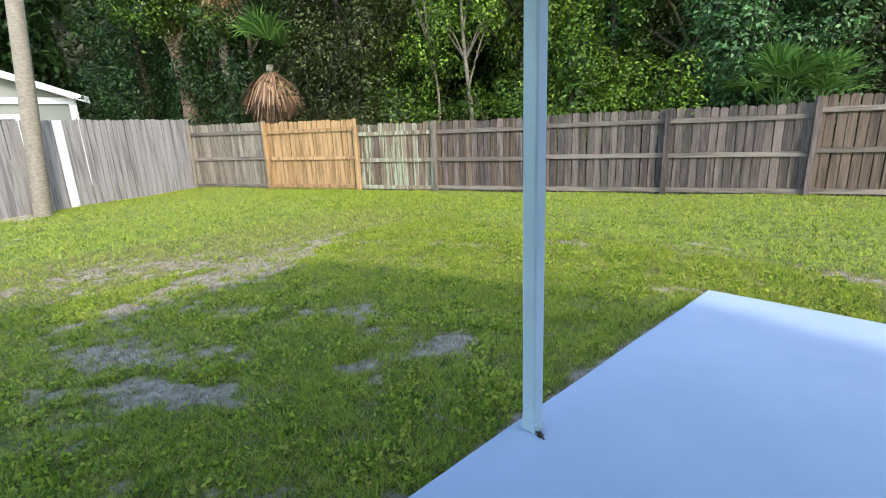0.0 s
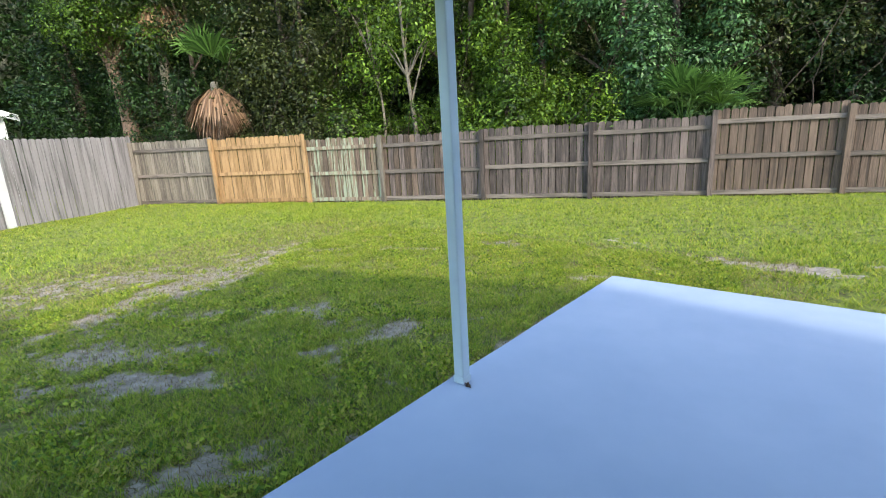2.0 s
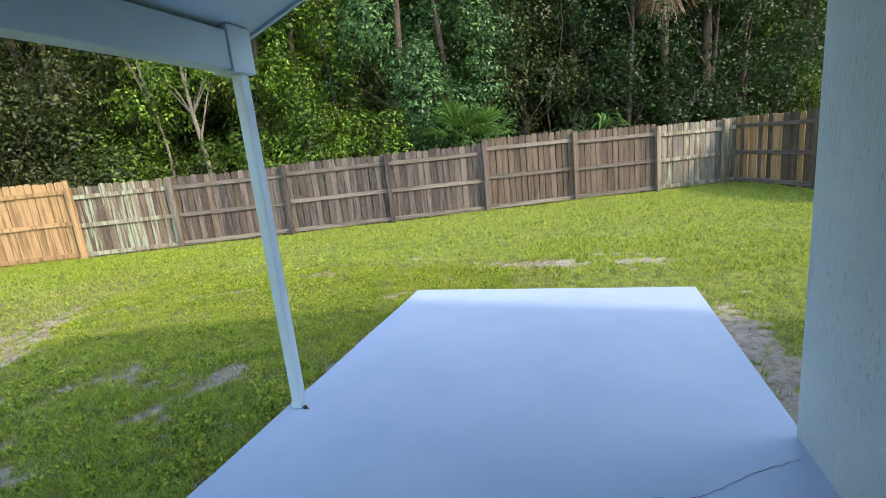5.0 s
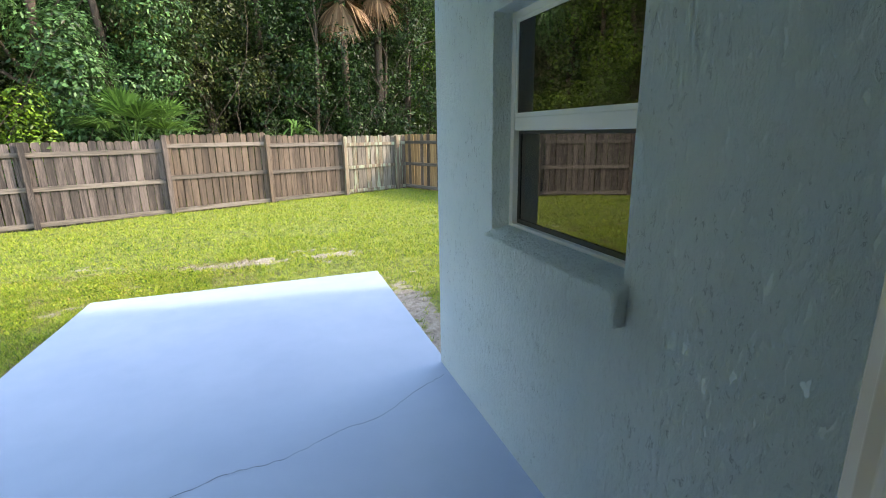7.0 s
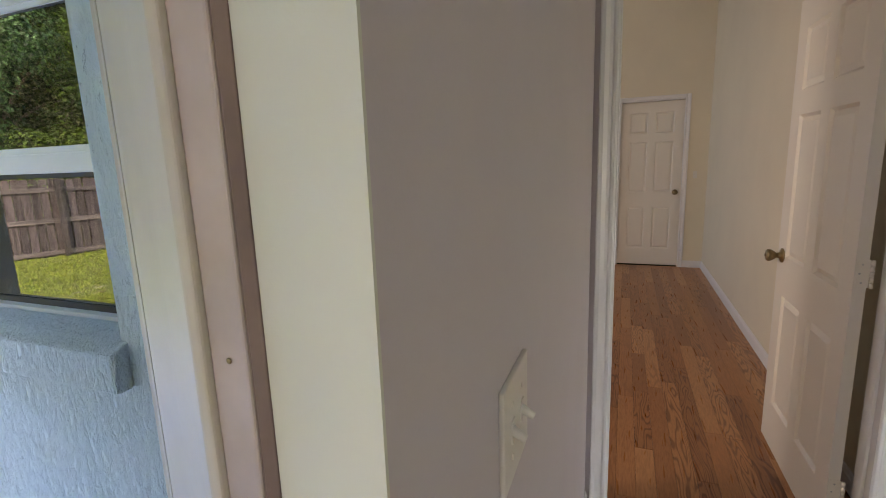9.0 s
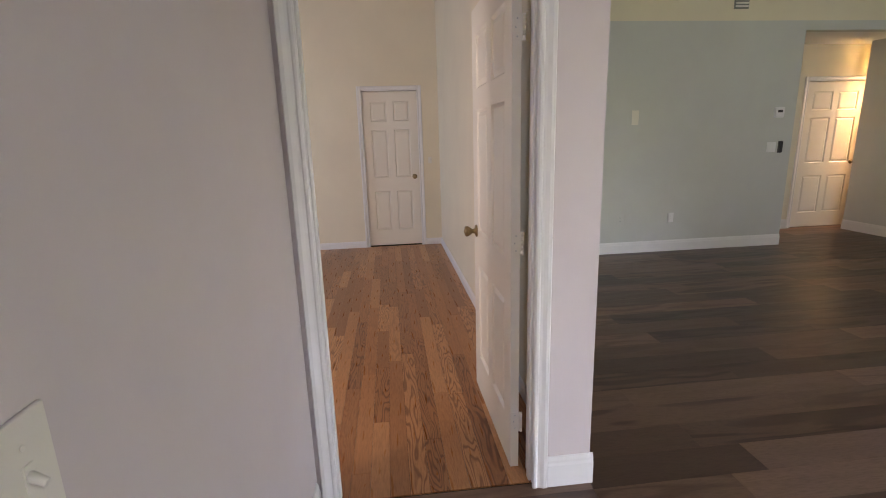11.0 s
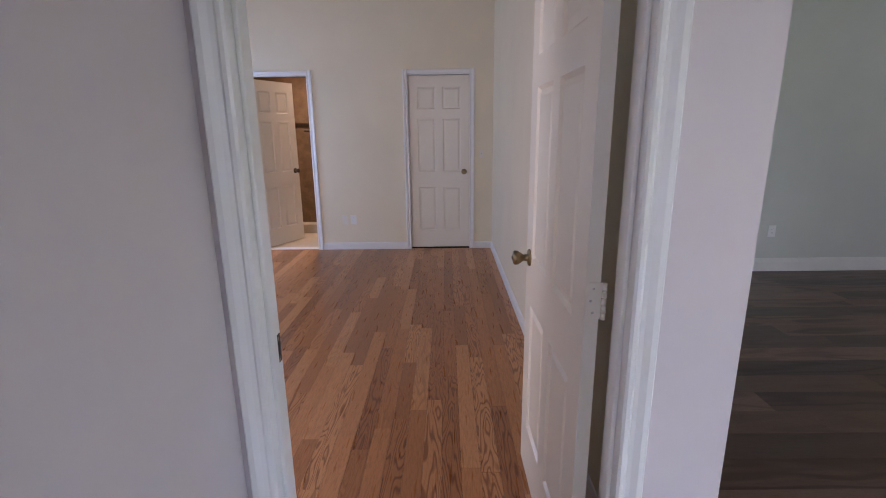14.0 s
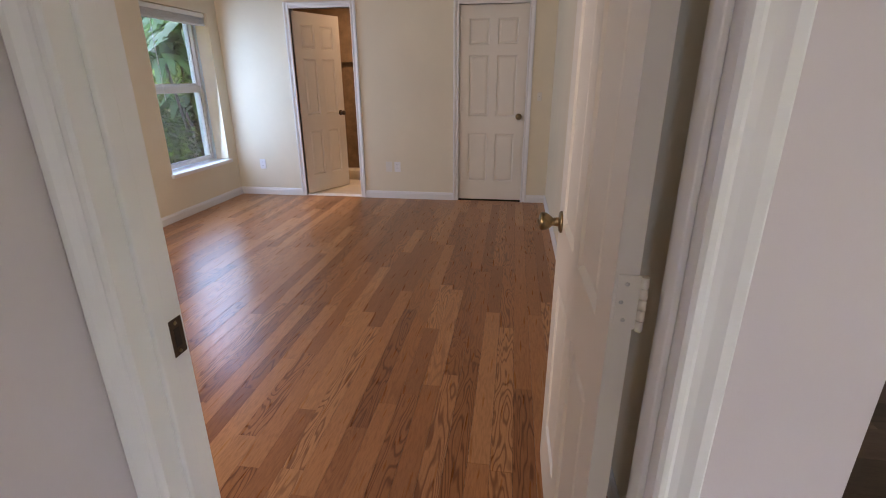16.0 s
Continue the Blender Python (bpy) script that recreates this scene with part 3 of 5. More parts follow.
# ---- entry door frame ----
frame_thing = thing("entry_door_frame", (0.68, -0.6, 0), "scuffed off-white patio door frame with weatherstrip, door removed", "door frame", kind="structure")
def entry_side(sgn, x):
    """One side of the frame; sgn +1 for the side at larger x."""
    def P(pts):
        return [(x + sgn * u, v) for u, v in pts]
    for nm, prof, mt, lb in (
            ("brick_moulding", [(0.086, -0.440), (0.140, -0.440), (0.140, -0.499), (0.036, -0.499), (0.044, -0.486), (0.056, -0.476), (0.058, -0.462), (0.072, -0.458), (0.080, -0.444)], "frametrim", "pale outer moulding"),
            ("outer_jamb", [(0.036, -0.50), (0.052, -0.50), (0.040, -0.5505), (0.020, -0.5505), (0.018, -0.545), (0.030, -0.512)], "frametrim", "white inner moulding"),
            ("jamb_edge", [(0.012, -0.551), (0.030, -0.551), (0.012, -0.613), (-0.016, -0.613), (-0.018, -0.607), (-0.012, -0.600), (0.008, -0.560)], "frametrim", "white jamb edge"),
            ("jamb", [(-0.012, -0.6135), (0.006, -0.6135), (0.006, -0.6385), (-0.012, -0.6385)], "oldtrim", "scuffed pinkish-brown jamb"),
            # the stop carries that shadow in its colour
            ("stop", [(-0.011, -0.639), (0.004, -0.639), (0.004, -0.643), (-0.004, -0.643)], "strip", "weatherstrip stop, darkened in place of the soft shadow there")):
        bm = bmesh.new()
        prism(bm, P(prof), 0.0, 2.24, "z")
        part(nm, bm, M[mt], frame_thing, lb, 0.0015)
    for k, z in enumerate((0.6, 1.24, 1.47, 1.66, 1.9)):
        bm = bmesh.new()
        lathe(bm, (x - sgn * 0.0125, -0.627, z), (-sgn, 0, 0), [(0.0, 0.0018), (0.0004, 0.0018), (0.0008, 0.0008)], 8)
        part("screw", bm, M["brass"], frame_thing, "rusty screw head")


# thin skin over the return, with the outdoor light put into its colour
bm = bmesh.new()
box(bm, ENTRY[1] - 0.003, ENTRY[1], SW_Y, -0.6435, 0.17, 2.2)
part("return_skin", bm, M["return"], frame_thing, "thin skin on the wall return, coloured for the daylight on it")
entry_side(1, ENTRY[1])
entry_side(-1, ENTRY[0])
bm = bmesh.new()
box(bm, ENTRY[0], ENTRY[1], -0.60, -0.50, 2.19, 2.22)
part("head_jamb", bm, M["oldtrim"], frame_thing, "", 0.003)
bm = bmesh.new()
prism(bm, [(-0.46, 0.0), (-0.72, 0.0), (-0.72, FZ + 0.005), (-0.60, FZ + 0.012), (-0.50, FZ - 0.03), (-0.46, 0.03)], ENTRY[0], ENTRY[1], "x")
part("threshold", bm, M["steel"], frame_thing, "metal door threshold", 0.003)


# ---- windows ----
def sash_window(name, label, axis, u0, u1, z0, z1, f0, f1, mid, screen=True, glass="darkpane"):
    """A single-hung window in a wall; axis is the way the wall runs, f0..f1 its depth (f0 outdoors)."""
    sg = 1 if f1 > f0 else -1
    win = thing(name, ((u0, f0, z0) if axis == "x" else (f0, u0, z0)), label, "window", kind="structure")

    def bx(bm, a, b, d0, d1, lo, hi):
        d0, d1 = sorted((f0 + sg * d0, f0 + sg * d1))
        box(bm, a, b, d0, d1, lo, hi) if axis == "x" else box(bm, d0, d1, a, b, lo, hi)
    bm = bmesh.new()
    w = 0.032
    bx(bm, u0, u0 + w, 0, 0.06, z0, z1)
    bx(bm, u1 - w, u1, 0, 0.06, z0, z1)
    bx(bm, u0 + w, u1 - w, 0, 0.06, z0, z0 + w)
    bx(bm, u0 + w, u1 - w, 0, 0.06, z1 - w, z1)
    part("window_frame", bm, M["alu"], win, "white aluminium frame", 0.002)
    bm = bmesh.new()
    bx(bm, u0 + w, u1 - w, 0.003, 0.05, mid - 0.03, mid + 0.03)
    part("meeting_rail", bm, M["alu"], win, "", 0.004)
    for nm, lo, hi, d in (("upper_pane", mid + 0.03, z1 - w, 0.012), ("lower_pane", z0 + w, mid - 0.03, 0.034)):
        bm = bmesh.new()
        g = 0.014
        bx(bm, u0 + w, u0 + w + g, d - 0.006, d + 0.012, lo, hi)
        bx(bm, u1 - w - g, u1 - w, d - 0.006, d + 0.012, lo, hi)
        bx(bm, u0 + w + g, u1 - w - g, d - 0.006, d + 0.012, lo, lo + g * 1.4)
        bx(bm, u0 + w + g, u1 - w - g, d - 0.006, d + 0.012, hi - g, hi)
        sash = part("sash", bm, M["gasket"] if nm == "lower_pane" and screen else M["alu"], win, "dark lower sash edge" if screen else "")
        bm = bmesh.new()
        bx(bm, u0 + w + g, u1 - w - g, d, d + 0.004, lo + g * 1.4, hi - g)
        pane = part("pane", bm, M[glass], sash, "window glass")
        pane.visible_shadow = False
    return win


sash_window("window_1", "white single-hung window with dark panes in stucco wall", "y", WIN[0], WIN[1], WIN[2], WIN[3], 1.895, 1.955, 1.605)
sash_window("window_2", "white single-hung bedroom window", "x", BWIN[0], BWIN[1], BWIN[2] + 0.02, BWIN[3], 2.17, 2.11, 1.40, False, "glass")
sill = thing("porch_window_sill", (1.8, 0.95, 0.98), "rough pale blue stucco sill under the window", "sill", kind="structure")
bm = bmesh.new()
prism(bm, [(1.748, 0.97), (1.80, 0.97), (1.80, 1.06), (1.895, 1.06), (1.895, 1.122), (1.80, 1.108), (1.748, 1.085)], 0.455, 1.43, "y")
part("sill_block", bm, M["stucco"], sill, "", 0.008)
bm = bmesh.new()
box(bm, BWIN[0] - 0.02, BWIN[1] + 0.03, 1.895, 2.11, BWIN[2] - 0.022, BWIN[2] + 0.016)
tagged(finish("bedroom_window_sill", bm, M["trim"], 0.005), "white marble sill under the bedroom window", "sill", kind="structure")


# ---- doors, casings, baseboards ----
def knob(parent, x, y, z, sgn, material):
    """A door knob at the local place, standing out along sgn * y."""
    bm = bmesh.new()
    lathe(bm, (x, y, z), (0, sgn, 0), [(0, 0.033), (0.004, 0.033), (0.008, 0.028), (0.010, 0.014), (0.026, 0.012), (0.034, 0.019), (0.046, 0.0265), (0.058, 0.028), (0.064, 0.024), (0.067, 0.012), (0.0675, 0.0)], 24)
    k = part("knob", bm, material, parent, "round aged brass door knob")
    bm = bmesh.new()
    lathe(bm, (x, y + sgn * 0.0675, z), (0, sgn, 0), [(0, 0.008), (0.002, 0.008), (0.003, 0.004)], 12)
    part("keyhole_button", bm, material, k)


def panel_door(name, m, width, label, knob_mat, gap=0.008, hinges=True, kind="structure"):
    """A six-panel door: hinge edge at x = 0, leaf along +x, 35 mm thick along +y."""
    door = tagged(new(name), label, "door", kind=kind)
    h, t = 2.015, 0.035
    st, mid = 0.105, 0.085
    rows_z = [(0.21, 0.74), (0.92, 1.54), (1.64, 1.89)]
    cols = [(st, width / 2 - mid / 2), (width / 2 + mid / 2, width - st)]
    bm = bmesh.new()
    box(bm, 0, st, 0, t, 0, h)
    box(bm, width - st, width, 0, t, 0, h)
    box(bm, cols[0][1], cols[1][0], 0, t, 0, h)
    edges = [0] + [v for r in rows_z for v in r] + [h]
    for lo, hi in zip(edges[0::2], edges[1::2]):
        for c0, c1 in cols:
            box(bm, c0, c1, 0, t, lo, hi)
    leaf = part("leaf", bm, M["door"], door, "white painted stiles and rails")
    for r0, r1 in rows_z:
        for c0, c1 in cols:
            bm = bmesh.new()
            box(bm, c0, c1, 0.012, t - 0.012, r0, r1)
            for y0, y1, yf in ((0.012, 0.0, 0.003), (t - 0.012, t, t - 0.003)):
                b = 0.022
                g = 0.012
                o = [bm.verts.new((x, y0, z)) for x, z in ((c0 + g, r0 + g), (c1 - g, r0 + g), (c1 - g, r1 - g), (c0 + g, r1 - g))]
                i = [bm.verts.new((x, yf, z)) for x, z in ((c0 + g + b, r0 + g + b), (c1 - g - b, r0 + g + b), (c1 - g - b, r1 - g - b), (c0 + g + b, r1 - g - b))]
                bm.faces.new(i)
                for k in range(4):
                    bm.faces.new((o[k], o[(k + 1) % 4], i[(k + 1) % 4], i[k]))
                # ovolo round the sunk field
                e = [bm.verts.new((x, y1, z)) for x, z in ((c0, r0), (c1, r0), (c1, r1), (c0, r1))]
                f = [bm.verts.new((x, y0, z)) for x, z in ((c0 + g, r0 + g), (c1 - g, r0 + g), (c1 - g, r1 - g), (c0 + g, r1 - g))]
                for k in range(4):
                    bm.faces.new((e[k], e[(k + 1) % 4], f[(k + 1) % 4], f[k]))
            part("panel", bm, M["door"], door)
    knob(door, width - 0.065, t, 0.92, 1, knob_mat)
    knob(door, width - 0.065, 0.0, 0.92, -1, knob_mat)
    if hinges:
        for z in (0.22, 1.0, 1.78):
            bm = bmesh.new()
            for q in range(5):
                cyl(bm, (-0.006, -0.008, z - 0.045 + 0.018 * q), (-0.006, -0.008, z - 0.0275 + 0.018 * q), 0.006, n=12)
            box(bm, -0.0025, -0.0005, -0.008, 0.003, z - 0.045, z + 0.045)
            box(bm, -0.0025, -0.0005, 0.002, 0.03, z - 0.045, z + 0.045)
            hg = part("hinge", bm, M["door"], door, "white painted butt hinge")
            for dz in (-0.03, 0.0, 0.03):
                bm = bmesh.new()
                lathe(bm, (-0.0025, 0.016 + 0.006 * (dz == 0), z + dz), (-1, 0, 0), [(0, 0.0035), (0.001, 0.003), (0.0013, 0.001)], 8)
                part("screw", bm, M["steel"], hg)
    door.matrix_basis = m @ pose(0, 0, gap)
    return door


panel_door("door_1", pose(2.793, -1.547, FZ, 0, 0, 0.6), 0.762, "open white six-panel bedroom door with aged brass knob", M["brass"])
panel_door("door_2", pose(7.445, -0.748, FZ, 0, 0, -90), 0.714, "closed white six-panel closet door with brass knob", M["brass"], 0.016, False)
panel_door("door_3", pose(7.474, 1.0885, FZ, 0, 0, -27), 0.68, "white six-panel bathroom door standing ajar", M["bronze"])
panel_door("door_4", pose(7.215, -6.812, FZ, 0, 0, -90), 0.90, "closed white six-panel hall door in warm light", M["brass"], 0.012, False)


def casing_y(name, x, out, y0, y1, top, label, mat="trim", stop=None, depth=(0, 0)):
    """Casing, jambs and stop round a doorway in a wall that runs along y; x is the wall's face, out its outward sign."""
    cas = thing(name, (x, (y0 + y1) / 2, FZ), label, "door casing", kind="structure")
    w, rev = 0.060, 0.006
    prof = [(0.0, 0.0), (0.0, 0.010), (0.006, 0.014), (0.014, 0.014), (0.020, 0.010), (0.030, 0.012), (0.044, 0.018), (0.056, 0.018), (w, 0.014), (w, 0.0)]
    z0 = FZ
    for s, e in ((-1, y0), (1, y1)):
        bm = bmesh.new()
        prism(bm, [(x + out * v, e + s * (u - rev + 0.0)) for u, v in prof], z0, top + w - rev, "z")
        part("side_casing", bm, M[mat], cas)
    bm = bmesh.new()
    prism(bm, [(x + out * v, top + u - rev) for u, v in prof], y0 - 0.001 + rev, y1 + 0.001 - rev, "y")
    part("head_casing", bm, M[mat], cas)
    a, b = sorted(depth)
    bm = bmesh.new()
    box(bm, a, b, y0 - 0.02, y0 + 0.0, z0, top)
    part("jamb", bm, M[mat], cas, "", 0.002)
    bm = bmesh.new()
    box(bm, a, b, y1, y1 + 0.02, z0, top)
    part("jamb", bm, M[mat], cas, "", 0.002)
    bm = bmesh.new()
    box(bm, a, b, y0, y1, top, top + 0.022)
    part("jamb", bm, M[mat], cas, "", 0.002)
    if stop:
        for u0, u1 in ((y0, y0 + 0.011), (y1 - 0.011, y1)):
            bm = bmesh.new()
            box(bm, stop, stop + 0.032, u0, u1, z0, top)
            part("stop", bm, M[mat], cas, "", 0.003)
    return cas


c1 = casing_y("door_casing_1", 2.67, -1, -1.577, -0.783, FZ + 2.04, "white moulded casing of the bedroom doorway, glossy paint", stop=2.705, depth=(2.668, 2.784))
bm = bmesh.new()
box(bm, 2.744, 2.778, -0.7848, -0.7825, 1.035, 1.105)
strike = part("strike_plate", bm, M["bronze"], c1, "dark bronze strike plate on the jamb", 0.002)
bm = bmesh.new()
box(bm, 2.754, 2.768, -0.7856, -0.7850, 1.052, 1.088)
part("latch_hole", bm, M["shadowgap"], strike)
for z in (1.043, 1.097):
    bm = bmesh.new()
    lathe(bm, (2.761, -0.785, z), (0, -1, 0), [(0, 0.004), (0.0012, 0.003), (0.0015, 0.001)], 8)
    part("screw", bm, M["brass"], strike)
casing_y("door_casing_2", 7.42, -1, CLOS[0], CLOS[1], CLOS[3] - 0.0, "white painted casing of the closet door", depth=(7.42, 7.532))
casing_y("door_casing_3", 7.42, -1, BATH[0], BATH[1], BATH[3] - 0.0, "white painted casing of the bathroom doorway", depth=(7.42, 7.532))
casing_y("door_casing_4", 7.20, -1, HALLD[0], HALLD[1], HALLD[3], "white painted casing of the hall door", depth=(7.20, 7.302))


def baseboard(axis, a0, a1, face, out, height, label):
    """A run of baseboard with an eased top; face: the wall's face, out: its outward sign."""
    bm = bmesh.new()
    h = height
    prof = [(0, 0), (0.014, 0), (0.014, h * 0.72), (0.010, h * 0.80), (0.010, h * 0.88), (0.004, h), (0, h)]
    prism(bm, [(face + out * u, FZ + v) for u, v in prof], a0, a1, axis)
    return tagged(finish("baseboard", bm, M["trim"]), label, "baseboard", kind="structure")


BB = "white painted baseboard"
baseboard("y", -0.745 + 0.055, BATH[0] - 0.055, 7.42, -1, 0.085, BB)
baseboard("y", BATH[1] + 0.055, 1.93, 7.42, -1, 0.085, BB)
baseboard("y", BED_Y, CLOS[0] - 0.055, 7.42, -1, 0.085, BB)
baseboard("x", 2.78, 7.405, BED_Y, 1, 0.085, BB)
baseboard("x", 2.0, 7.405, 1.93, -1, 0.085, BB)
baseboard("y", -0.6, 1.915, 2.0, 1, 0.085, BB)
LB = "tall white painted living room baseboard"
baseboard("y", -5.87, LIV_Y, 6.33, -1, 0.135, LB)
baseboard("x", 2.68, 6.315, LIV_Y, -1, 0.135, LB)
baseboard("y", LIV_Y - 0.012, -1.577 - 0.055, 2.67, -1, 0.135, LB)
baseboard("x", 1.147, 2.655, SW_Y, -1, 0.135, LB)
baseboard("x", -1.0, 7.0, -7.45, 1, 0.135, LB)
baseboard("y", -6.80 + 0.056, -5.87, 7.2, -1, 0.135, LB)
baseboard("x", 6.33, 7.186, -5.87, -1, 0.135, LB)


# ---- wall plates and fixtures ----
def plate(name, axis, face, out, a, z, w, h, label, category, parts_of=(), mat="plate"):
    """A wall plate of width w and height h centred at a, z; parts_of: 'toggle', 'rocker', 'socket' places."""
    ob = thing(name, ((a, face, z) if axis == "x" else (face, a, z)), label, category)

    def bx(bm, a0, a1, d0, d1, lo, hi):
        q0, q1 = sorted((face + out * d0, face + out * d1))
        box(bm, a0, a1, q0, q1, lo, hi) if axis == "x" else box(bm, q0, q1, a0, a1, lo, hi)
    bm = bmesh.new()
    bx(bm, a - w / 2, a + w / 2, 0, 0.006, z - h / 2, z + h / 2)
    part("cover", bm, M[mat], ob, "", 0.002)
    for kind_, da in parts_of:
        if kind_ == "toggle":
            bm = bmesh.new()
            bx(bm, a + da - 0.006, a + da + 0.006, 0.006, 0.0075, z - 0.013, z + 0.013)
            sw = part("toggle_slot", bm, M[mat], ob)
            bm = bmesh.new()
            p = Vector((a + da, face + out * 0.004, z + 0.002)) if axis == "x" else Vector((face + out * 0.004, a + da, z + 0.002))
            q = p + (Vector((0, out * 0.016, -0.009)) if axis == "x" else Vector((out * 0.016, 0, -0.009)))
            cyl(bm, p, q, 0.0055, 0.0045, 8)
            part("toggle", bm, M[mat], sw)
            for dz in (-0.03, 0.03):
                bm = bmesh.new()
                o = (a + da, face + out * 0.006, z + dz) if axis == "x" else (face + out * 0.006, a + da, z + dz)
                lathe(bm, o, (0, out, 0) if axis == "x" else (out, 0, 0), [(0, 0.0032), (0.001, 0.003), (0.0013, 0.001)], 8)
                part("screw", bm, M[mat], ob)
        elif kind_ == "socket":
            for dz in (-0.02, 0.02):
                bm = bmesh.new()
                bx(bm, a + da - 0.014, a + da + 0.014, 0.006, 0.0075, z + dz - 0.014, z + dz + 0.014)
                so = part("socket", bm, M[mat], ob, "", 0.0005)
                for dx in (-0.006, 0.006):
                    bm = bmesh.new()
                    bx(bm, a + da + dx - 0.001, a + da + dx + 0.001, 0.0075, 0.008, z + dz - 0.002, z + dz + 0.007)
                    part("slot", bm, M["black"], so)
        elif kind_ == "rocker":
            bm = bmesh.new()
            bx(bm, a + da - 0.016, a + da + 0.016, 0.006, 0.0095, z - 0.033, z + 0.033)
            part("rocker", bm, M[mat], ob, "", 0.001)
        elif kind_ == "screen":
            bm = bmesh.new()
            bx(bm, a + da - 0.03, a + da + 0.03, 0.022, 0.0235, z - 0.002, z + 0.026)
            part("screen", bm, M["black"], ob, "grey display")
        elif kind_ == "body":
            bm = bmesh.new()
            bx(bm, a + da - w / 2 + 0.006, a + da + w / 2 - 0.006, 0.006, 0.022, z - h / 2 + 0.006, z + h / 2 - 0.006)
            part("body", bm, M[mat], ob, "", 0.003)
    return ob


plate("light_switch", "x", SW_Y, -1, 1.425, 1.29, 0.117, 0.117, "ivory double toggle light switch on pale wall", "light switch", (("toggle", -0.023), ("toggle", 0.023)))
plate("wall_outlet", "y", 7.42, -1, -0.045, 0.535, 0.072, 0.115, "white duplex outlet low on the bedroom wall", "outlet", (("socket", 0),), "whiteplate")
plate("cable_plate", "y", 7.42, -1, 0.055, 0.535, 0.072, 0.115, "blank ivory plate beside the bedroom outlet", "wall plate", ())
plate("wall_outlet", "y", 7.42, -1, 1.61, 0.535, 0.072, 0.115, "white duplex outlet by the bedroom window", "outlet", (("socket", 0),), "whiteplate")
plate("light_switch", "y", 7.42, -1, -1.605, 1.31, 0.045, 0.085, "small ivory switch beside the closet door", "light switch", (("toggle", 0),))
plate("light_switch", "y", 6.33, -1, -5.61, 1.37, 0.117, 0.117, "white double rocker switch on grey-blue wall", "light switch", (("rocker", -0.023), ("rocker", 0.023)), "whiteplate")
plate("remote_holder", "y", 6.33, -1, -5.725, 1.37, 0.055, 0.14, "black remote holder beside the wall switch", "wall remote", (("body", 0),), "black")
plate("thermostat", "y", 6.33, -1, -5.656, 1.77, 0.125, 0.125, "white square thermostat with grey display", "thermostat", (("body", 0), ("screen", 0)), "whiteplate")
plate("blank_plate", "y", 6.33, -1, -3.875, 1.75, 0.08, 0.16, "pale blank plate on grey-blue wall", "wall plate", (), "plate")
plate("wall_outlet", "y", 6.33, -1, -3.76, 0.575, 0.09, 0.12, "grey-blue painted outlet low on the wall", "outlet", (("socket", 0),), "blue")
plate("cable_plate", "y", 6.33, -1, -3.86, 0.575, 0.09, 0.12, "grey-blue painted cable plate beside an outlet", "wall plate", (("rocker", 0),), "blue")
plate("wall_outlet", "y", 6.33, -1, -4.40, 0.575, 0.072, 0.115, "white duplex outlet on grey-blue wall", "outlet", (("socket", 0),), "whiteplate")
vent = thing("air_vent", (6.33, -5.0, 3.0), "grey louvred air vent high on the living room wall", "vent")
bm = bmesh.new()
box(bm, 6.318, 6.33, -5.12, -4.95, 2.89, 3.22)
part("backing", bm, M["siding"], vent)
for k in range(9):
    bm = bmesh.new()
    box(bm, 6.308, 6.3175, -5.11, -4.96, 2.905 + 0.034 * k, 2.923 + 0.034 * k)
    part("slat", bm, M["plate"], vent)
stopper = thing("spring_door_stop", (3.7, BED_Y, FZ + 0.3), "small white door stop on bedroom wall", "door stop")
bm = bmesh.new()
lathe(bm, (3.62, BED_Y, FZ + 0.93), (0, 1, 0), [(0, 0.03), (0.006, 0.03), (0.012, 0.02), (0.014, 0.004)], 16)
part("bumper", bm, M["whiteplate"], stopper)

# raised blind in the bedroom window
blind = thing("window_blind", (6.75, 2.0, 2.05), "raised white slatted blind in the bedroom window", "blind")
bm = bmesh.new()
box(bm, BWIN[0] + 0.01, BWIN[1] - 0.01, 1.955, 2.005, 2.10, 2.145)
part("headrail", bm, M["alu"], blind, "", 0.003)
for k in range(14):
    bm = bmesh.new()
    box(bm, BWIN[0] + 0.015, BWIN[1] - 0.015, 1.958 + 0.002 * (k % 2), 2.003, 2.042 + 0.004 * k, 2.0445 + 0.004 * k)
    part("slat", bm, M["alu"], blind)
bm = bmesh.new()
box(bm, BWIN[0] + 0.012, BWIN[1] - 0.012, 1.956, 2.004, 2.024, 2.039)
part("bottom_rail", bm, M["alu"], blind, "", 0.003)
bm = bmesh.new()
cyl(bm, (6.42, 1.965, 1.30), (6.41, 1.965, 2.10), 0.003, n=6)
part("wand", bm, M["whiteplate"], blind, "thin tilt wand")

# bathroom fittings
bm = bmesh.new()
box(bm, 8.55, 9.3, 0.22, 0.34, FZ, FZ + 1.05)
tagged(finish("pony_wall", bm, M["floortile"], 0.004), "low beige tiled bathroom partition", "partition", kind="structure")
bm = bmesh.new()
box(bm, 8.53, 9.3, 0.20, 0.36, FZ + 1.05, FZ + 1.08)
tagged(finish("partition_cap", bm, M["trim"], 0.004), "white stone cap on the tiled partition", "cap")
bm = bmesh.new()
box(bm, 8.4, 8.5, 0.34, 1.93, FZ, FZ + 0.13)
tagged(finish("shower_curb", bm, M["floortile"], 0.006), "beige tiled shower curb on the floor", "curb", kind="structure")
bm = bmesh.new()
box(bm, 9.288, 9.30, -0.3, 1.93, 1.66, 1.72)
tagged(finish("tile_border", bm, M["bronze"]), "dark mosaic border across brown tiles", "tile border", kind="structure")
shower = thing("shower_fitting", (9.29, 0.6, 1.5), "dark bronze shower valve, bar and head on brown tile", "shower")
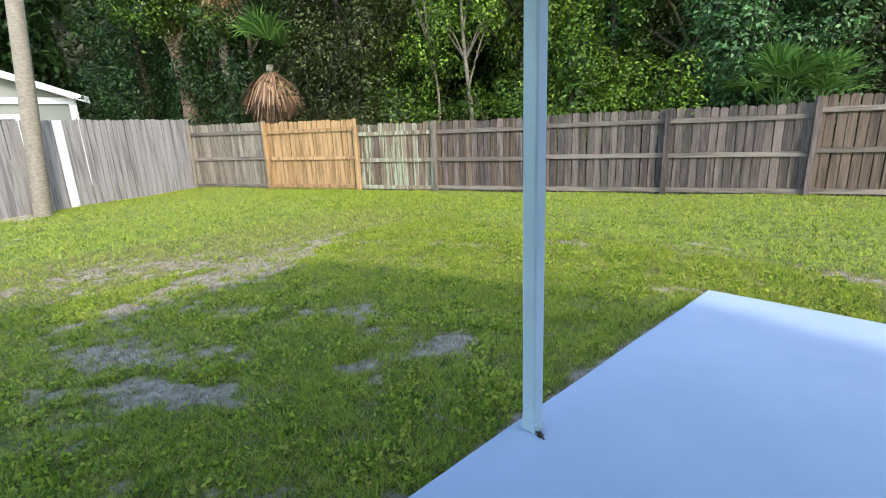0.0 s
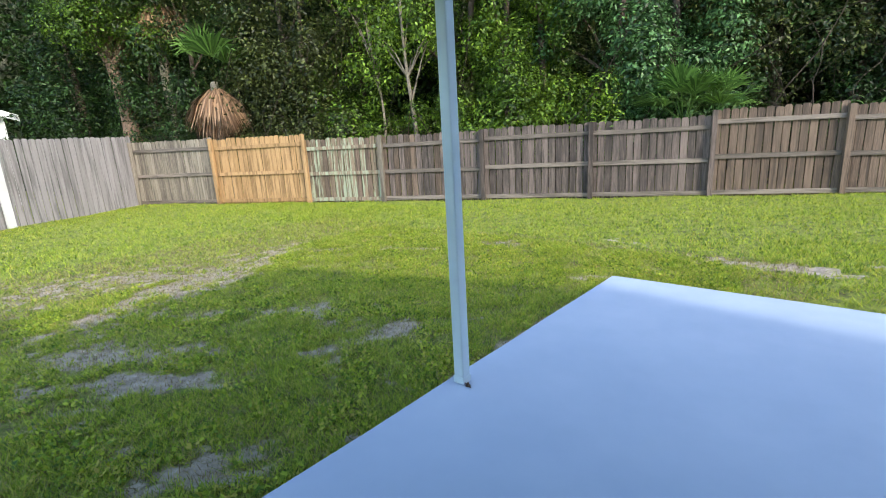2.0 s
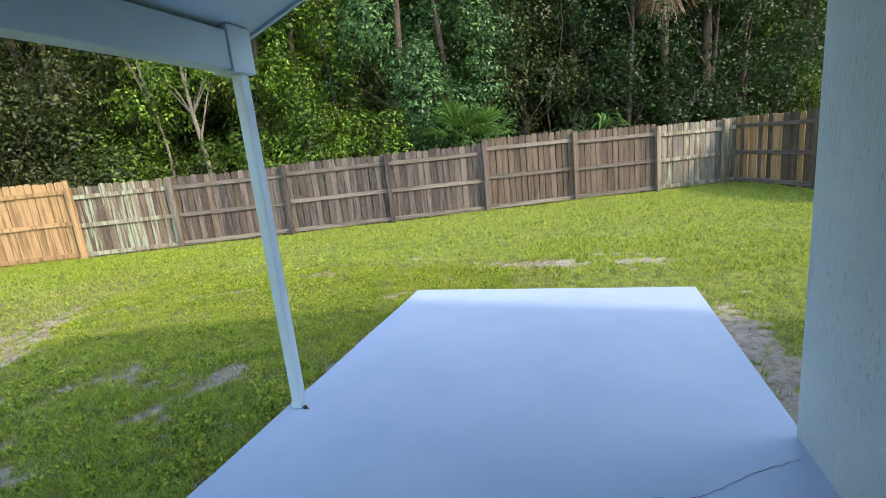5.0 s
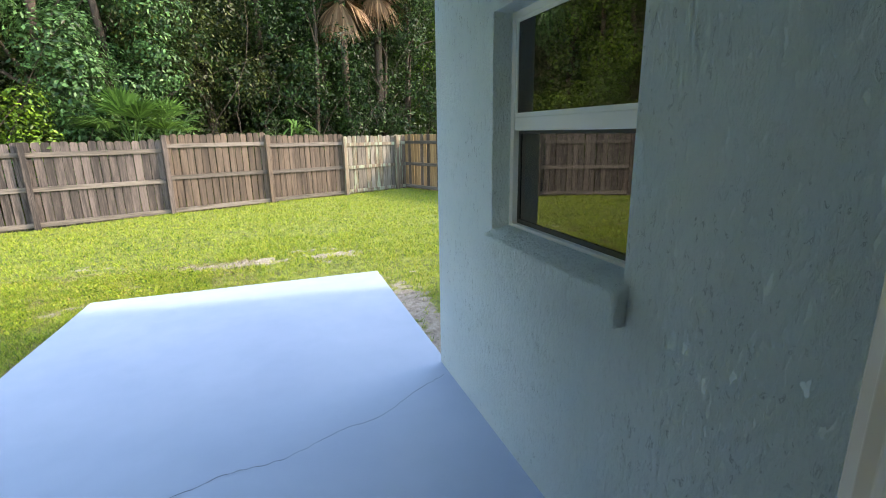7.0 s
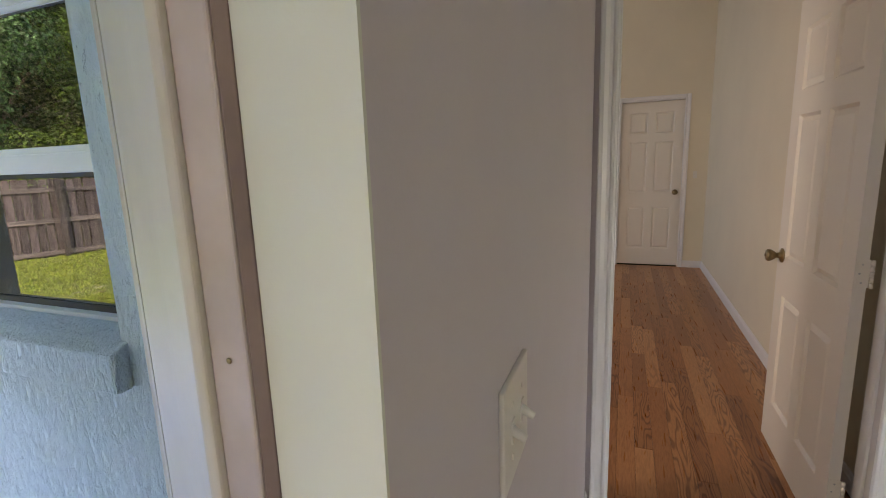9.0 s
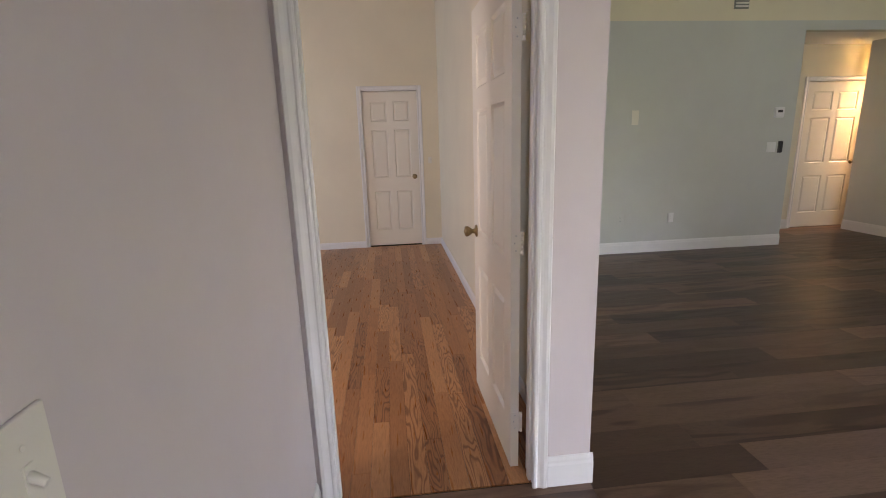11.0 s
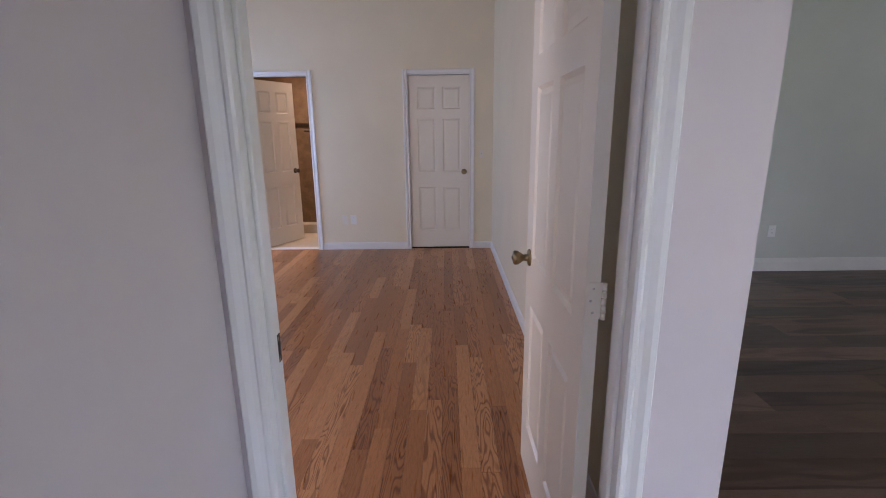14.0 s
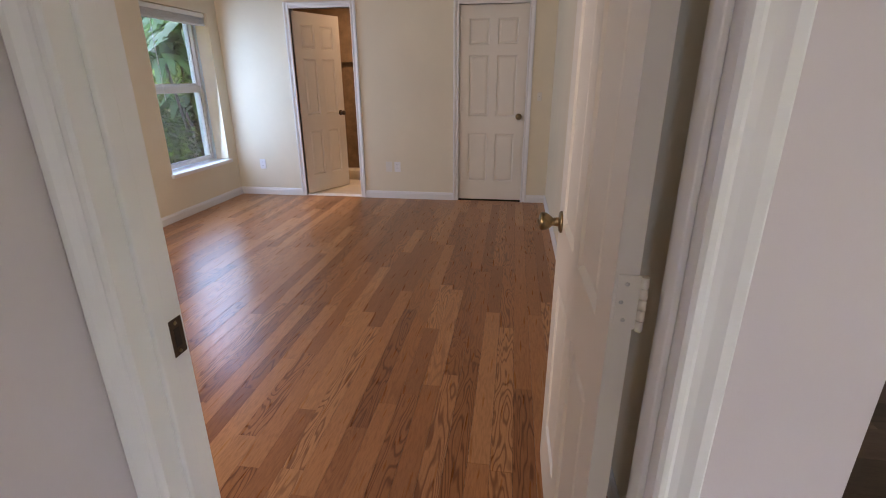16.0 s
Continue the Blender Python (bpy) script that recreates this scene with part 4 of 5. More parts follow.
bm = bmesh.new()
cyl(bm, (9.26, 0.55, 1.25), (9.26, 0.55, 2.0), 0.012)
part("bar", bm, M["bronze"], shower)
bm = bmesh.new()
cyl(bm, (9.29, 0.55, 2.0), (9.12, 0.55, 2.03), 0.012)
lathe(bm, (9.12, 0.55, 2.04), (-0.5, 0, -0.9), [(0, 0.012), (0.03, 0.02), (0.05, 0.055), (0.06, 0.055)], 16)
part("shower_head", bm, M["bronze"], shower)
bm = bmesh.new()
lathe(bm, (9.295, 0.62, 1.2), (-1, 0, 0), [(0, 0.07), (0.01, 0.07), (0.02, 0.03), (0.06, 0.025)], 20)
part("valve", bm, M["bronze"], shower)
shelf = thing("towel_bar", (9.28, 0.7, 1.62), "dark bronze towel bar on brown tile", "towel bar")
bm = bmesh.new()
cyl(bm, (9.2, 0.5, 1.6), (9.2, 1.0, 1.6), 0.012)
part("bar", bm, M["bronze"], shelf)
for y in (0.52, 0.98):
    bm = bmesh.new()
    cyl(bm, (9.3, y, 1.6), (9.2, y, 1.6), 0.01)
    part("bracket", bm, M["bronze"], shelf)


# ---- yard: ground, fences ----
FO, FD = Vector((0, 11.75, 0)), Vector((0.9207, 0.3904, 0))
FN = Vector((-0.3904, 0.9207, 0))
# bare spots: place, half sizes, turn in degrees, how bare
BARE = [(-5.1, 2.5, 1.35, 0.50, 110, 0.74), (-6.2, 1.9, 0.9, 0.40, 80, 0.6), (-5.5, 3.7, 0.45, 0.25, 100, 0.72), (-4.6, 1.55, 0.5, 0.25, 60, 0.66),
        (-3.72, 1.08, 0.34, 0.17, 42, 0.78), (-3.32, 1.44, 0.30, 0.13, 50, 0.78), (-3.15, 0.97, 0.30, 0.15, 38, 0.75), (-2.80, 1.20, 0.32, 0.13, 48, 0.78),
        (-2.88, 0.70, 0.22, 0.12, 40, 0.6), (-3.87, 1.95, 0.20, 0.10, 45, 0.65), (-3.02, 2.68, 0.22, 0.12, 120, 0.75), (-2.62, 2.55, 0.14, 0.08, 60, 0.65),
        (-2.40, 2.49, 0.16, 0.07, 60, 0.55), (-2.09, 2.63, 0.28, 0.14, 70, 0.72), (-2.02, 2.11, 0.17, 0.09, 60, 0.62), (-2.28, 2.14, 0.15, 0.09, 60, 0.7),
        (-3.33, 2.47, 0.18, 0.1, 45, 0.55), (-1.68, 1.03, 0.34, 0.16, 50, 0.6), (-4.87, 4.25, 0.25, 0.08, 45, 0.6), (-3.9, 4.88, 0.5, 0.09, 25, 0.65),
        (-2.82, 5.65, 0.25, 0.13, 20, 0.72), (0.15, 5.98, 0.5, 0.17, 0, 0.72), (0.72, 5.92, 0.35, 0.13, 0, 0.62), (1.42, 5.97, 0.45, 0.13, 5, 0.64),
        (1.15, 6.33, 0.4, 0.08, 0, 0.5), (-1.5, 6.5, 0.18, 0.06, 0, 0.55), (2.03, 3.55, 0.17, 0.55, 0, 0.8), (1.95, 2.65, 0.12, 0.4, 0, 0.8),
        (-1.25, 4.76, 0.28, 0.09, 20, 0.7), (0.3, 4.74, 1.4, 0.05, 0, 0.5), (-13.0, 1.2, 0.6, 0.4, 0, 0.7)]
LATTICE = np.random.RandomState(21).uniform(0, 1, (64, 64))


def value_noise(X, Y, f):
    """Smooth noise of 0 to 1, f lattice steps to the metre."""
    u, v = X * f + 31.7, Y * f + 11.3
    i, j = np.floor(u).astype(int), np.floor(v).astype(int)
    a, b = u - i, v - j
    a, b = a * a * (3 - 2 * a), b * b * (3 - 2 * b)
    L = LATTICE
    return (L[i % 64, j % 64] * (1 - a) + L[(i + 1) % 64, j % 64] * a) * (1 - b) + (L[i % 64, (j + 1) % 64] * (1 - a) + L[(i + 1) % 64, (j + 1) % 64] * a) * b


def rough_noise(X, Y, f):
    return (value_noise(X, Y, f) + 0.6 * value_noise(Y + 3.3, X, f * 2.1) + 0.4 * value_noise(X - 5.1, Y, f * 4.3)) / 2.0


def bare_at(X, Y):
    b = np.zeros_like(X)
    for cx, cy, rx, ry, turn, much in BARE:
        c, s_ = math.cos(radians(turn)), math.sin(radians(turn))
        u, v = (X - cx) * c + (Y - cy) * s_, -(X - cx) * s_ + (Y - cy) * c
        b = np.maximum(b, much * np.exp(-0.45 * ((u / rx) ** 2 + (v / ry) ** 2)))
    edge = np.exp(-((X - (-1.16 + 0.044 * (Y - 1)) + 0.05) / 0.07) ** 2) * (Y < 4.8) * (Y > -1)
    b = np.maximum(b, 0.72 * edge)
    grit = 0.9 * (rough_noise(X, Y, 5.5) - 0.5) + 1.1 * (rough_noise(Y, X + 4, 14) - 0.5)
    return np.clip((b + grit - 0.30) / 0.36, 0, 1)


def ground_z(X, Y):
    return -0.10 + 0.012 * np.sin(X * 1.7 + Y) + 0.01 * np.sin(Y * 2.3 - X * 0.6) - 0.02 * np.clip((Y - 6) / 6, 0, 1)


gx = np.concatenate([[-900, -200, -60, -30], np.arange(-18, -7, 0.1), np.arange(-7, 6.01, 0.05), [9, 15, 30, 80, 250, 900]])
gy = np.concatenate([[-900, -200, -50, -15, -5], np.arange(-1.5, 7, 0.05), np.arange(7, 15.01, 0.1), [18, 25, 45, 110, 300, 900]])
GX, GY = np.meshgrid(gx, gy)
GZ = ground_z(GX, GY)
nx, ny = len(gx), len(gy)
idx = np.arange(nx * ny).reshape(ny, nx)
quads = np.stack([idx[:-1, :-1], idx[:-1, 1:], idx[1:, 1:], idx[1:, :-1]], -1).reshape(-1, 4)


def fast_mesh(name, verts, faces, material):
    """A mesh from arrays of corners and of faces with equally many corners."""
    me = bpy.data.meshes.new(name)
    k = faces.shape[1]
    me.vertices.add(len(verts))
    me.vertices.foreach_set("co", np.ascontiguousarray(verts, dtype=np.float32).ravel())
    me.loops.add(faces.size)
    me.loops.foreach_set("vertex_index", np.ascontiguousarray(faces, dtype=np.int32).ravel())
    me.polygons.add(len(faces))
    me.polygons.foreach_set("loop_start", np.arange(0, faces.size, k, dtype=np.int32))
    me.update(calc_edges=True)
    me.materials.append(material)
    return me


me = fast_mesh("ground", np.stack([GX, GY, GZ], -1).reshape(-1, 3), quads, M["ground"])
at = me.attributes.new("bare", "FLOAT", "POINT")
at.data.foreach_set("value", bare_at(GX, GY).astype(np.float32).ravel())
tagged(new("ground", me), "patchy green lawn with bare sandy spots", "ground", kind="structure")

picket_cache = {}


def picket_mesh(h, w, mat):
    key = (h, w, mat)
    if key not in picket_cache:
        bm = bmesh.new()
        c = 0.028
        prism(bm, [(-w / 2, 0), (w / 2, 0), (w / 2, h - c), (w / 2 - c, h), (-w / 2 + c, h), (-w / 2, h - c)], -0.009, 0.009, "y")
        bmesh.ops.recalc_face_normals(bm, faces=bm.faces)
        m2 = bpy.data.meshes.new("picket")
        bm.to_mesh(m2)
        bm.free()
        m2.materials.append(M[mat])
        picket_cache[key] = m2
    return picket_cache[key]


def fence_panel(p0, p1, top, mat, label, seed, rails=True, post=True, w=0.134, side=-1, mats=None, post_mat=None, ragged=0.012):
    """One fence panel from p0 to p1; side -1: rails and post on the side of the yard."""
    r = random.Random(seed)
    p0, p1 = Vector(p0), Vector(p1)
    d = (p1 - p0)
    length = d.length
    ang = math.degrees(math.atan2(d.y, d.x))
    z0 = -0.13
    fence = tagged(new("fence"), label, "fence", "boundary fence")
    n = max(1, round(length / (w + 0.012)))
    step = length / n
    h = top - z0
    for k in range(n):
        mm = r.choice(mats) if mats and r.random() < 0.5 else mat
        ob = new("picket", picket_mesh(round(h + r.choice((-1, 0, 0, 1)) * ragged, 3), w - r.choice((0, 0, 0, 0.006)), mm))
        ob.parent = fence
        ob.matrix_basis = pose(step * (k + 0.5) + r.uniform(-0.003, 0.003), r.uniform(-0.005, 0.005), r.uniform(-0.012, 0.012), r.uniform(-0.3, 0.3), r.uniform(-0.25, 0.25), r.uniform(-0.6, 0.6))
    if rails:
        for q, z in enumerate((0.10, h * 0.47, h * 0.86)):
            bm = bmesh.new()
            y0, y1 = sorted((side * 0.011, side * 0.05))
            box(bm, 0.0, length, y0, y1, z - 0.045, z + 0.045)
            part("rail", bm, M["f_rail" if mat in ("f_old", "f_tan", "f_grey") else mat], fence, "", 0.004).rotation_euler = (0, radians(r.uniform(-0.25, 0.25)), 0)
    if post:
        bm = bmesh.new()
        y0, y1 = sorted((side * 0.052, side * 0.145))
        box(bm, -0.048, 0.048, y0, y1, -0.05, h - 0.02 + r.uniform(0, 0.05))
        part("post", bm, M[post_mat or mat], fence, "", 0.005).rotation_euler = (radians(r.uniform(-0.6, 0.6)), radians(r.uniform(-0.7, 0.7)), 0)
    fence.matrix_basis = pose(p0.x, p0.y, z0, 0, 0, ang)
    return fence


S_POSTS = [-16.3, -13.5, -10.7, -8.63, -6.15, -3.8, -1.48, 0.78, 2.95, 4.73, 5.15]
PANELS = [(1.66, "f_grey", "weathered grey wooden fence panel", None), (1.62, "f_new", "newer orange pine fence panel", None),
          (1.47, "f_lichen", "pale lichen-covered fence gate panel", ["f_tan"]), (1.46, "f_old", "old brown-grey fence panel with loose boards", ["f_tan"]),
          (1.50, "f_old", "old dark brown-grey fence panel", None), (1.50, "f_old", "old dark brown-grey fence panel beside the tan one", None),
          (1.61, "f_tan", "taller tan wooden fence panel", None), (1.55, "f_tan", "tan weathered wooden fence panel", None),
          (1.50, "f_lichen", "lichen-spotted old fence panel", ["f_grey"]), (1.50, "f_lichen", "narrow lichen-covered fence panel", None)]
for k, (tp, mt, lb, ms) in enumerate(PANELS):
    fence_panel(FO + FD * S_POSTS[k], FO + FD * S_POSTS[k + 1], tp, mt, lb, k, mats=ms, post_mat={2: "f_new", 3: "f_grey", 6: "f_old"}.get(k))
RC = FO + FD * 5.15
for k in range(2):
    fence_panel(RC - FN * 2.44 * k, RC - FN * 2.44 * (k + 1), 1.52, "f_tan", "tan wooden side fence panel", 40 + k, mats=["f_new"])
LC = FO + FD * -16.3
for k in range(4):
    a, b = (0, 1.75, 3.4, 5.9)[k], (1.75, 3.4, 5.9, 8.4)[k]
    fence_panel(LC - FN * a, LC - FN * b, 1.84, "f_violet", "tall silver-grey side fence panel, smooth face inward", 60 + k, rails=False, post=False, ragged=0.0)
wp = LC - FN * 3.44 + FD * 0.05
bm = bmesh.new()
box(bm, -0.09, 0.09, -0.02, 0.02, -0.05, 1.93)
ob = finish("fence_post", bm, M["f_white"], 0.004)
ob.matrix_basis = pose(wp.x, wp.y, -0.1, 0, 0, -67)
tagged(ob, "white painted board on the silver-grey fence", "fence post", "boundary fence")

# neighbour's gabled building beyond the side fence
nb = thing("neighbour_house", (-24, 2, -0.1), "grey-green neighbouring house with white trim and gable", "house")
bm = bmesh.new()
prism(bm, [(-5.0, -0.1), (3.6, -0.1), (3.6, 2.75), (-0.7, 4.3), (-5.0, 2.75)], -27, -20, "x")
part("wall", bm, M["siding"], nb, "grey-green siding")
for s in (1, -1):
    bm = bmesh.new()
    e = -0.7 + s * 4.65
    prism(bm, [(-0.7, 4.28), (e, 2.62), (e, 2.74), (-0.7, 4.42)], -27.3, -19.7, "x")
    part("roof", bm, M["shingle"], nb, "grey shingled roof slope")
    bm = bmesh.new()
    prism(bm, [(-0.7, 4.22), (e, 2.55), (e, 2.75), (-0.7, 4.45)], -19.69, -19.62, "x")
    part("rake_board", bm, M["f_white"], nb, "white rake trim")
bm = bmesh.new()
box(bm, -19.99, -19.93, -4.9, 3.5, 2.55, 2.75)
part("frieze_board", bm, M["f_white"], nb, "white band board")
bm = bmesh.new()
box(bm, -20.02, -19.92, 3.42, 3.62, -0.1, 2.75)
part("corner_board", bm, M["f_white"], nb, "white corner board")
w1 = bmesh.new()
box(w1, -19.99, -19.94, 0.2, 2.0, 0.9, 2.1)
win = part("window", w1, M["gasket"], nb, "dark window")
bm = bmesh.new()
box(bm, -19.985, -19.91, 0.05, 2.15, 2.1, 2.25)
box(bm, -19.985, -19.91, 0.05, 0.2, 0.8, 2.1)
box(bm, -19.985, -19.91, 2.0, 2.15, 0.8, 2.1)
part("frame", bm, M["f_white"], win, "white window trim")


# ---- trees and undergrowth ----
NR = np.random.RandomState(7)


def unit(n):
    v = NR.normal(size=(n, 3))
    return v / np.linalg.norm(v, axis=1, keepdims=True)


def leaf_cloud(name, P, size, material, droop=0.3, thin=0.45, skin=None):
    """One small folded leaf at each of the places P; skin: the way the foliage faces there."""
    n = len(P)
    d = unit(n)
    d[:, 2] -= droop
    up = unit(n) * 0.6 + np.array((0, 0, 1.0))
    if skin is not None:
        up = unit(n) * 0.55 + skin
        up /= np.linalg.norm(up, axis=1, keepdims=True) + 1e-9
        d = d - up * (d * up).sum(1, keepdims=True)
    d /= np.linalg.norm(d, axis=1, keepdims=True) + 1e-9
    s = np.cross(d, up)
    s /= np.linalg.norm(s, axis=1, keepdims=True) + 1e-9
    u = np.cross(s, d)
    L = (size * NR.uniform(0.6, 1.35, n))[:, None]
    V = np.empty((n, 4, 3))
    V[:, 0] = P
    V[:, 1] = P + d * L * 0.45 + s * L * thin * 0.5 + u * L * 0.07
    V[:, 2] = P + d * L
    V[:, 3] = P + d * L * 0.45 - s * L * thin * 0.5 + u * L * 0.07
    i = np.arange(n)[:, None] * 4
    F = np.concatenate([i + np.array((0, 1, 2)), i + np.array((0, 2, 3))], 0)
    return fast_mesh(name, V.reshape(-1, 3), F, material)


def clump_points(centres, radii, per):
    """Leaf places: thick near the skin of each clump, with gaps."""
    out, way = [], []
    for c, r in zip(centres, radii):
        m = max(8, int(per * r * r))
        v = unit(m)
        rad = r * NR.uniform(0.55, 1.0, m) ** 0.4
        wob = 1 + 0.28 * np.sin(v[:, 0] * 7 + c[0] * 3) * np.sin(v[:, 2] * 6 + c[1]) + 0.14 * np.sin(v[:, 1] * 15 + v[:, 2] * 13 + c[2])
        drop = NR.exponential(0.22, m) * (v[:, 2] < 0.1) * r
        q = np.array(c) + v * (rad * wob)[:, None] * np.array((1, 1, 0.85))
        q[:, 2] -= drop
        out.append(q)
        way.append(v + np.array((0, 0, 0.45)))
    return np.concatenate(out), np.concatenate(way)


def limb(bm, pts, r0, r1, n=7):
    pts = [Vector(p) for p in pts]
    k = len(pts) - 1
    rings = []
    for i, p in enumerate(pts):
        d = (pts[min(i + 1, k)] - pts[max(i - 1, 0)]).normalized()
        a = d.orthogonal().normalized()
        c = d.cross(a)
        r = r0 + (r1 - r0) * i / k
        rings.append([bm.verts.new(p + r * (math.cos(2 * math.pi * j / n) * a + math.sin(2 * math.pi * j / n) * c)) for j in range(n)])
    for q, w in zip(rings, rings[1:]):
        for j in range(n):
            bm.faces.new((q[j], q[(j + 1) % n], w[(j + 1) % n], w[j])).smooth = True


def child(name, me, parent, label=""):
    ob = new(name, me)
    ob.parent = parent
    ob.matrix_parent_inverse = place_of(parent).inverted()
    if label:
        ob["label"] = label
    return ob


def tree(x, y, h, r, label, leaf="leaf", bark="bark", crown_r=1.6, low=0.35, lean=(0, 0), per=1900, size=0.105, clumps=38, seed=0, name="tree"):
    rr = random.Random(seed)
    t = thing(name, (x, y, -0.15), label, "tree", "trees behind the fence")
    bm = bmesh.new()
    trunk = [(x + lean[0] * u + 0.12 * math.sin(u * 4 + seed), y + lean[1] * u + 0.1 * math.sin(u * 5 + seed * 2), -0.2 + h * 0.85 * u) for u in [k / 9 for k in range(10)]]
    limb(bm, trunk, r, r * 0.3, 9)
    part("trunk", bm, M[bark], t)
    cs, rs = [], []
    for k in range(clumps):
        u = low + (1.05 - low) * rr.random() ** 1.7
        a = rr.uniform(0, 2 * math.pi)
        q = crown_r * (0.35 + 0.65 * rr.random()) * (1.1 - 0.45 * abs(u - 0.55))
        base = trunk[min(9, int(u * 9))]
        c = (base[0] + q * math.cos(a), base[1] + q * math.sin(a) * 0.8, h * u + rr.uniform(-0.3, 0.5))
        cs.append(c)
        rs.append(rr.uniform(0.28, 0.68) * crown_r / 1.6)
        if k < 9:
            b2 = bmesh.new()
            mid = tuple((base[i] + c[i]) / 2 + (0, 0, 0.15)[i] for i in range(3))
            limb(b2, [base, mid, c], r * 0.35, r * 0.08, 6)
            part("limb", b2, M[bark], t)
    P, N = clump_points(cs, rs, per)
    child("crown", leaf_cloud("crown", P, size, M[leaf], 0.5, 0.5, N), t)
    return t


def bush(x, y, w, h, label, leaf="leafshade", seed=0, per=2200, size=0.085):
    rr = random.Random(seed)
    y += 0.35
    b = thing("bush", (x, y, -0.12), label, "bush", "bushes behind the fence")
    cs, rs = [], []
    for k in range(int(7 + w * 4)):
        c = (x + rr.uniform(-w, w), y + rr.uniform(-0.45, 0.5), 0.3 + (h - 0.4) * rr.random() ** 0.8)
        cs.append(c)
        rs.append(rr.uniform(0.3, 0.6))
        bm = bmesh.new()
        limb(bm, [(x + rr.uniform(-0.2, 0.2), y, -0.15), ((x + c[0]) / 2, (y + c[1]) / 2, c[2] * 0.6), c], 0.03, 0.006, 5)
        part("stem", bm, M["bark"], b)
    P, N = clump_points(cs, rs, per)
    child("foliage", leaf_cloud("foliage", P, size, M[leaf], 0.4, 0.5, N), b)
    return b


def fan_frond(V, F, base, way, length, spread=2.2, n=18, sag=0.25):
    """A palmetto fan: a short stalk's tip and long narrow blades."""
    base, way = np.array(base), np.array(way) / np.linalg.norm(way)
    side = np.cross(way, (0, 0, 1.0))
    side /= np.linalg.norm(side) + 1e-9
    up = np.cross(side, way)
    for k in range(n):
        a = (k / (n - 1) - 0.5) * spread
        d = way * math.cos(a) + side * math.sin(a) + up * NR.uniform(-0.08, 0.08)
        l = length * (1 - 0.25 * abs(a) / spread) * NR.uniform(0.9, 1.05)
        s = np.cross(d, up)
        w = length * 0.028
        i = len(V)
        mid = base + d * l * 0.55
        tip = base + d * l + np.array((0, 0, -sag * l * NR.uniform(0.5, 1.2)))
        V += [base, mid + s * w, mid - s * w, tip]
        F += [(i, i + 1, i + 2), (i + 1, i + 3, i + 2)]


def palmetto(x, y, z, label, count=14, length=0.75, seed=0):
    p = thing("palmetto", (x, y, -0.12), label, "palmetto")
    rr = random.Random(seed)
    for k in range(count):
        V, F = [], []
        bm = bmesh.new()
        a, e = rr.uniform(0, 2 * math.pi), rr.uniform(0.35, 1.35)
        d = (math.cos(a) * math.cos(e), math.sin(a) * math.cos(e), math.sin(e))
        tip = [x + d[0] * 0.6, y + d[1] * 0.6, z + d[2] * 0.6]
        limb(bm, [(x, y, -0.15), (x + d[0] * 0.2, y + d[1] * 0.2, z), tip], 0.02, 0.008, 5)
        fan_frond(V, F, tip, d, length)
        st = part("stalk", bm, M["frond"], p)
        child("fan", fast_mesh("fan", np.array(V), np.array(F), M["frond"]), st)


def palm(x, y, h, r, label, dead=18, green=16, length=1.3, seed=0, bark="palmbark", lean=0.0, hang=(-1.4, -0.6), lean_y=0.0):
    rr = random.Random(seed)
    p = thing("palm_tree", (x, y, -0.15), label, "palm tree", "palms behind the fence")
    bm = bmesh.new()
    limb(bm, [(x + lean * u, y + lean_y * u, -0.2 + (h + 0.2) * u) for u in (0, 0.06, 0.2, 0.4, 0.6, 0.8, 1)], r, r * 0.8, 12)
    part("trunk", bm, M[bark], p)
    x, y = x + lean, y + lean_y
    for nm, cnt, lo, hi, mt, sag in (("frond", green, -0.1, 1.4, "frond", 0.35), ("dead_frond", dead, hang[0], hang[1], "dead", 0.3)):
        if not cnt:
            continue
        for k in range(cnt):
            V, F = [], []
            a, e = rr.uniform(0, 2 * math.pi), rr.uniform(lo, hi)
            d = (math.cos(a) * math.cos(e), math.sin(a) * math.cos(e), math.sin(e))
            st = 0.8 if mt == "frond" else 0.25
            b = (x + d[0] * st, y + d[1] * st, h + d[2] * st)
            fan_frond(V, F, b, d, length, 2.4 if mt == "frond" else 1.1, 20, sag)
            child(nm, fast_mesh(nm, np.array(V), np.array(F), M[mt]), p, "hanging tan dead frond" if mt == "dead" else "")


def strap_plant(x, y, z, n, length, label, seed, width=0.06, name="strap_leaf_plant", mat="frond"):
    """Long arching leaves on a few canes."""
    rr = random.Random(seed)
    p = thing(name, (x, y, -0.12), label, "plant")
    for c in range(3):
        bm = bmesh.new()
        cx, cy, cz = x + rr.uniform(-0.3, 0.3), y + rr.uniform(-0.2, 0.2), z * rr.uniform(0.75, 1.0)
        limb(bm, [(x, y, -0.15), ((x + cx) / 2, (y + cy) / 2, cz / 2), (cx, cy, cz)], 0.03, 0.02, 6)
        cane = part("cane", bm, M["bark"], p)
        for k in range(n // 3):
            V, F = [], []
            a, e = rr.uniform(0, 2 * math.pi), rr.uniform(0.2, 1.2)
            d = np.array((math.cos(a) * math.cos(e), math.sin(a) * math.cos(e), math.sin(e)))
            s = np.array((-math.sin(a), math.cos(a), 0)) * width / 2
            prev = None
            for q in range(6):
                u = q / 5
                ctr = np.array((cx, cy, cz)) + d * length * u + np.array((0, 0, -0.75 * length * u * u))
                w = s * (math.sin(math.pi * min(0.97, 0.12 + 0.88 * u)) ** 0.7)
                i = len(V)
                V += [ctr - w, ctr + w]
                if prev is not None:
                    F.append((prev, prev + 1, i + 1, i))
                prev = i
            child("leaf", fast_mesh("leaf", np.array(V), np.array(F), M[mat]), cane)


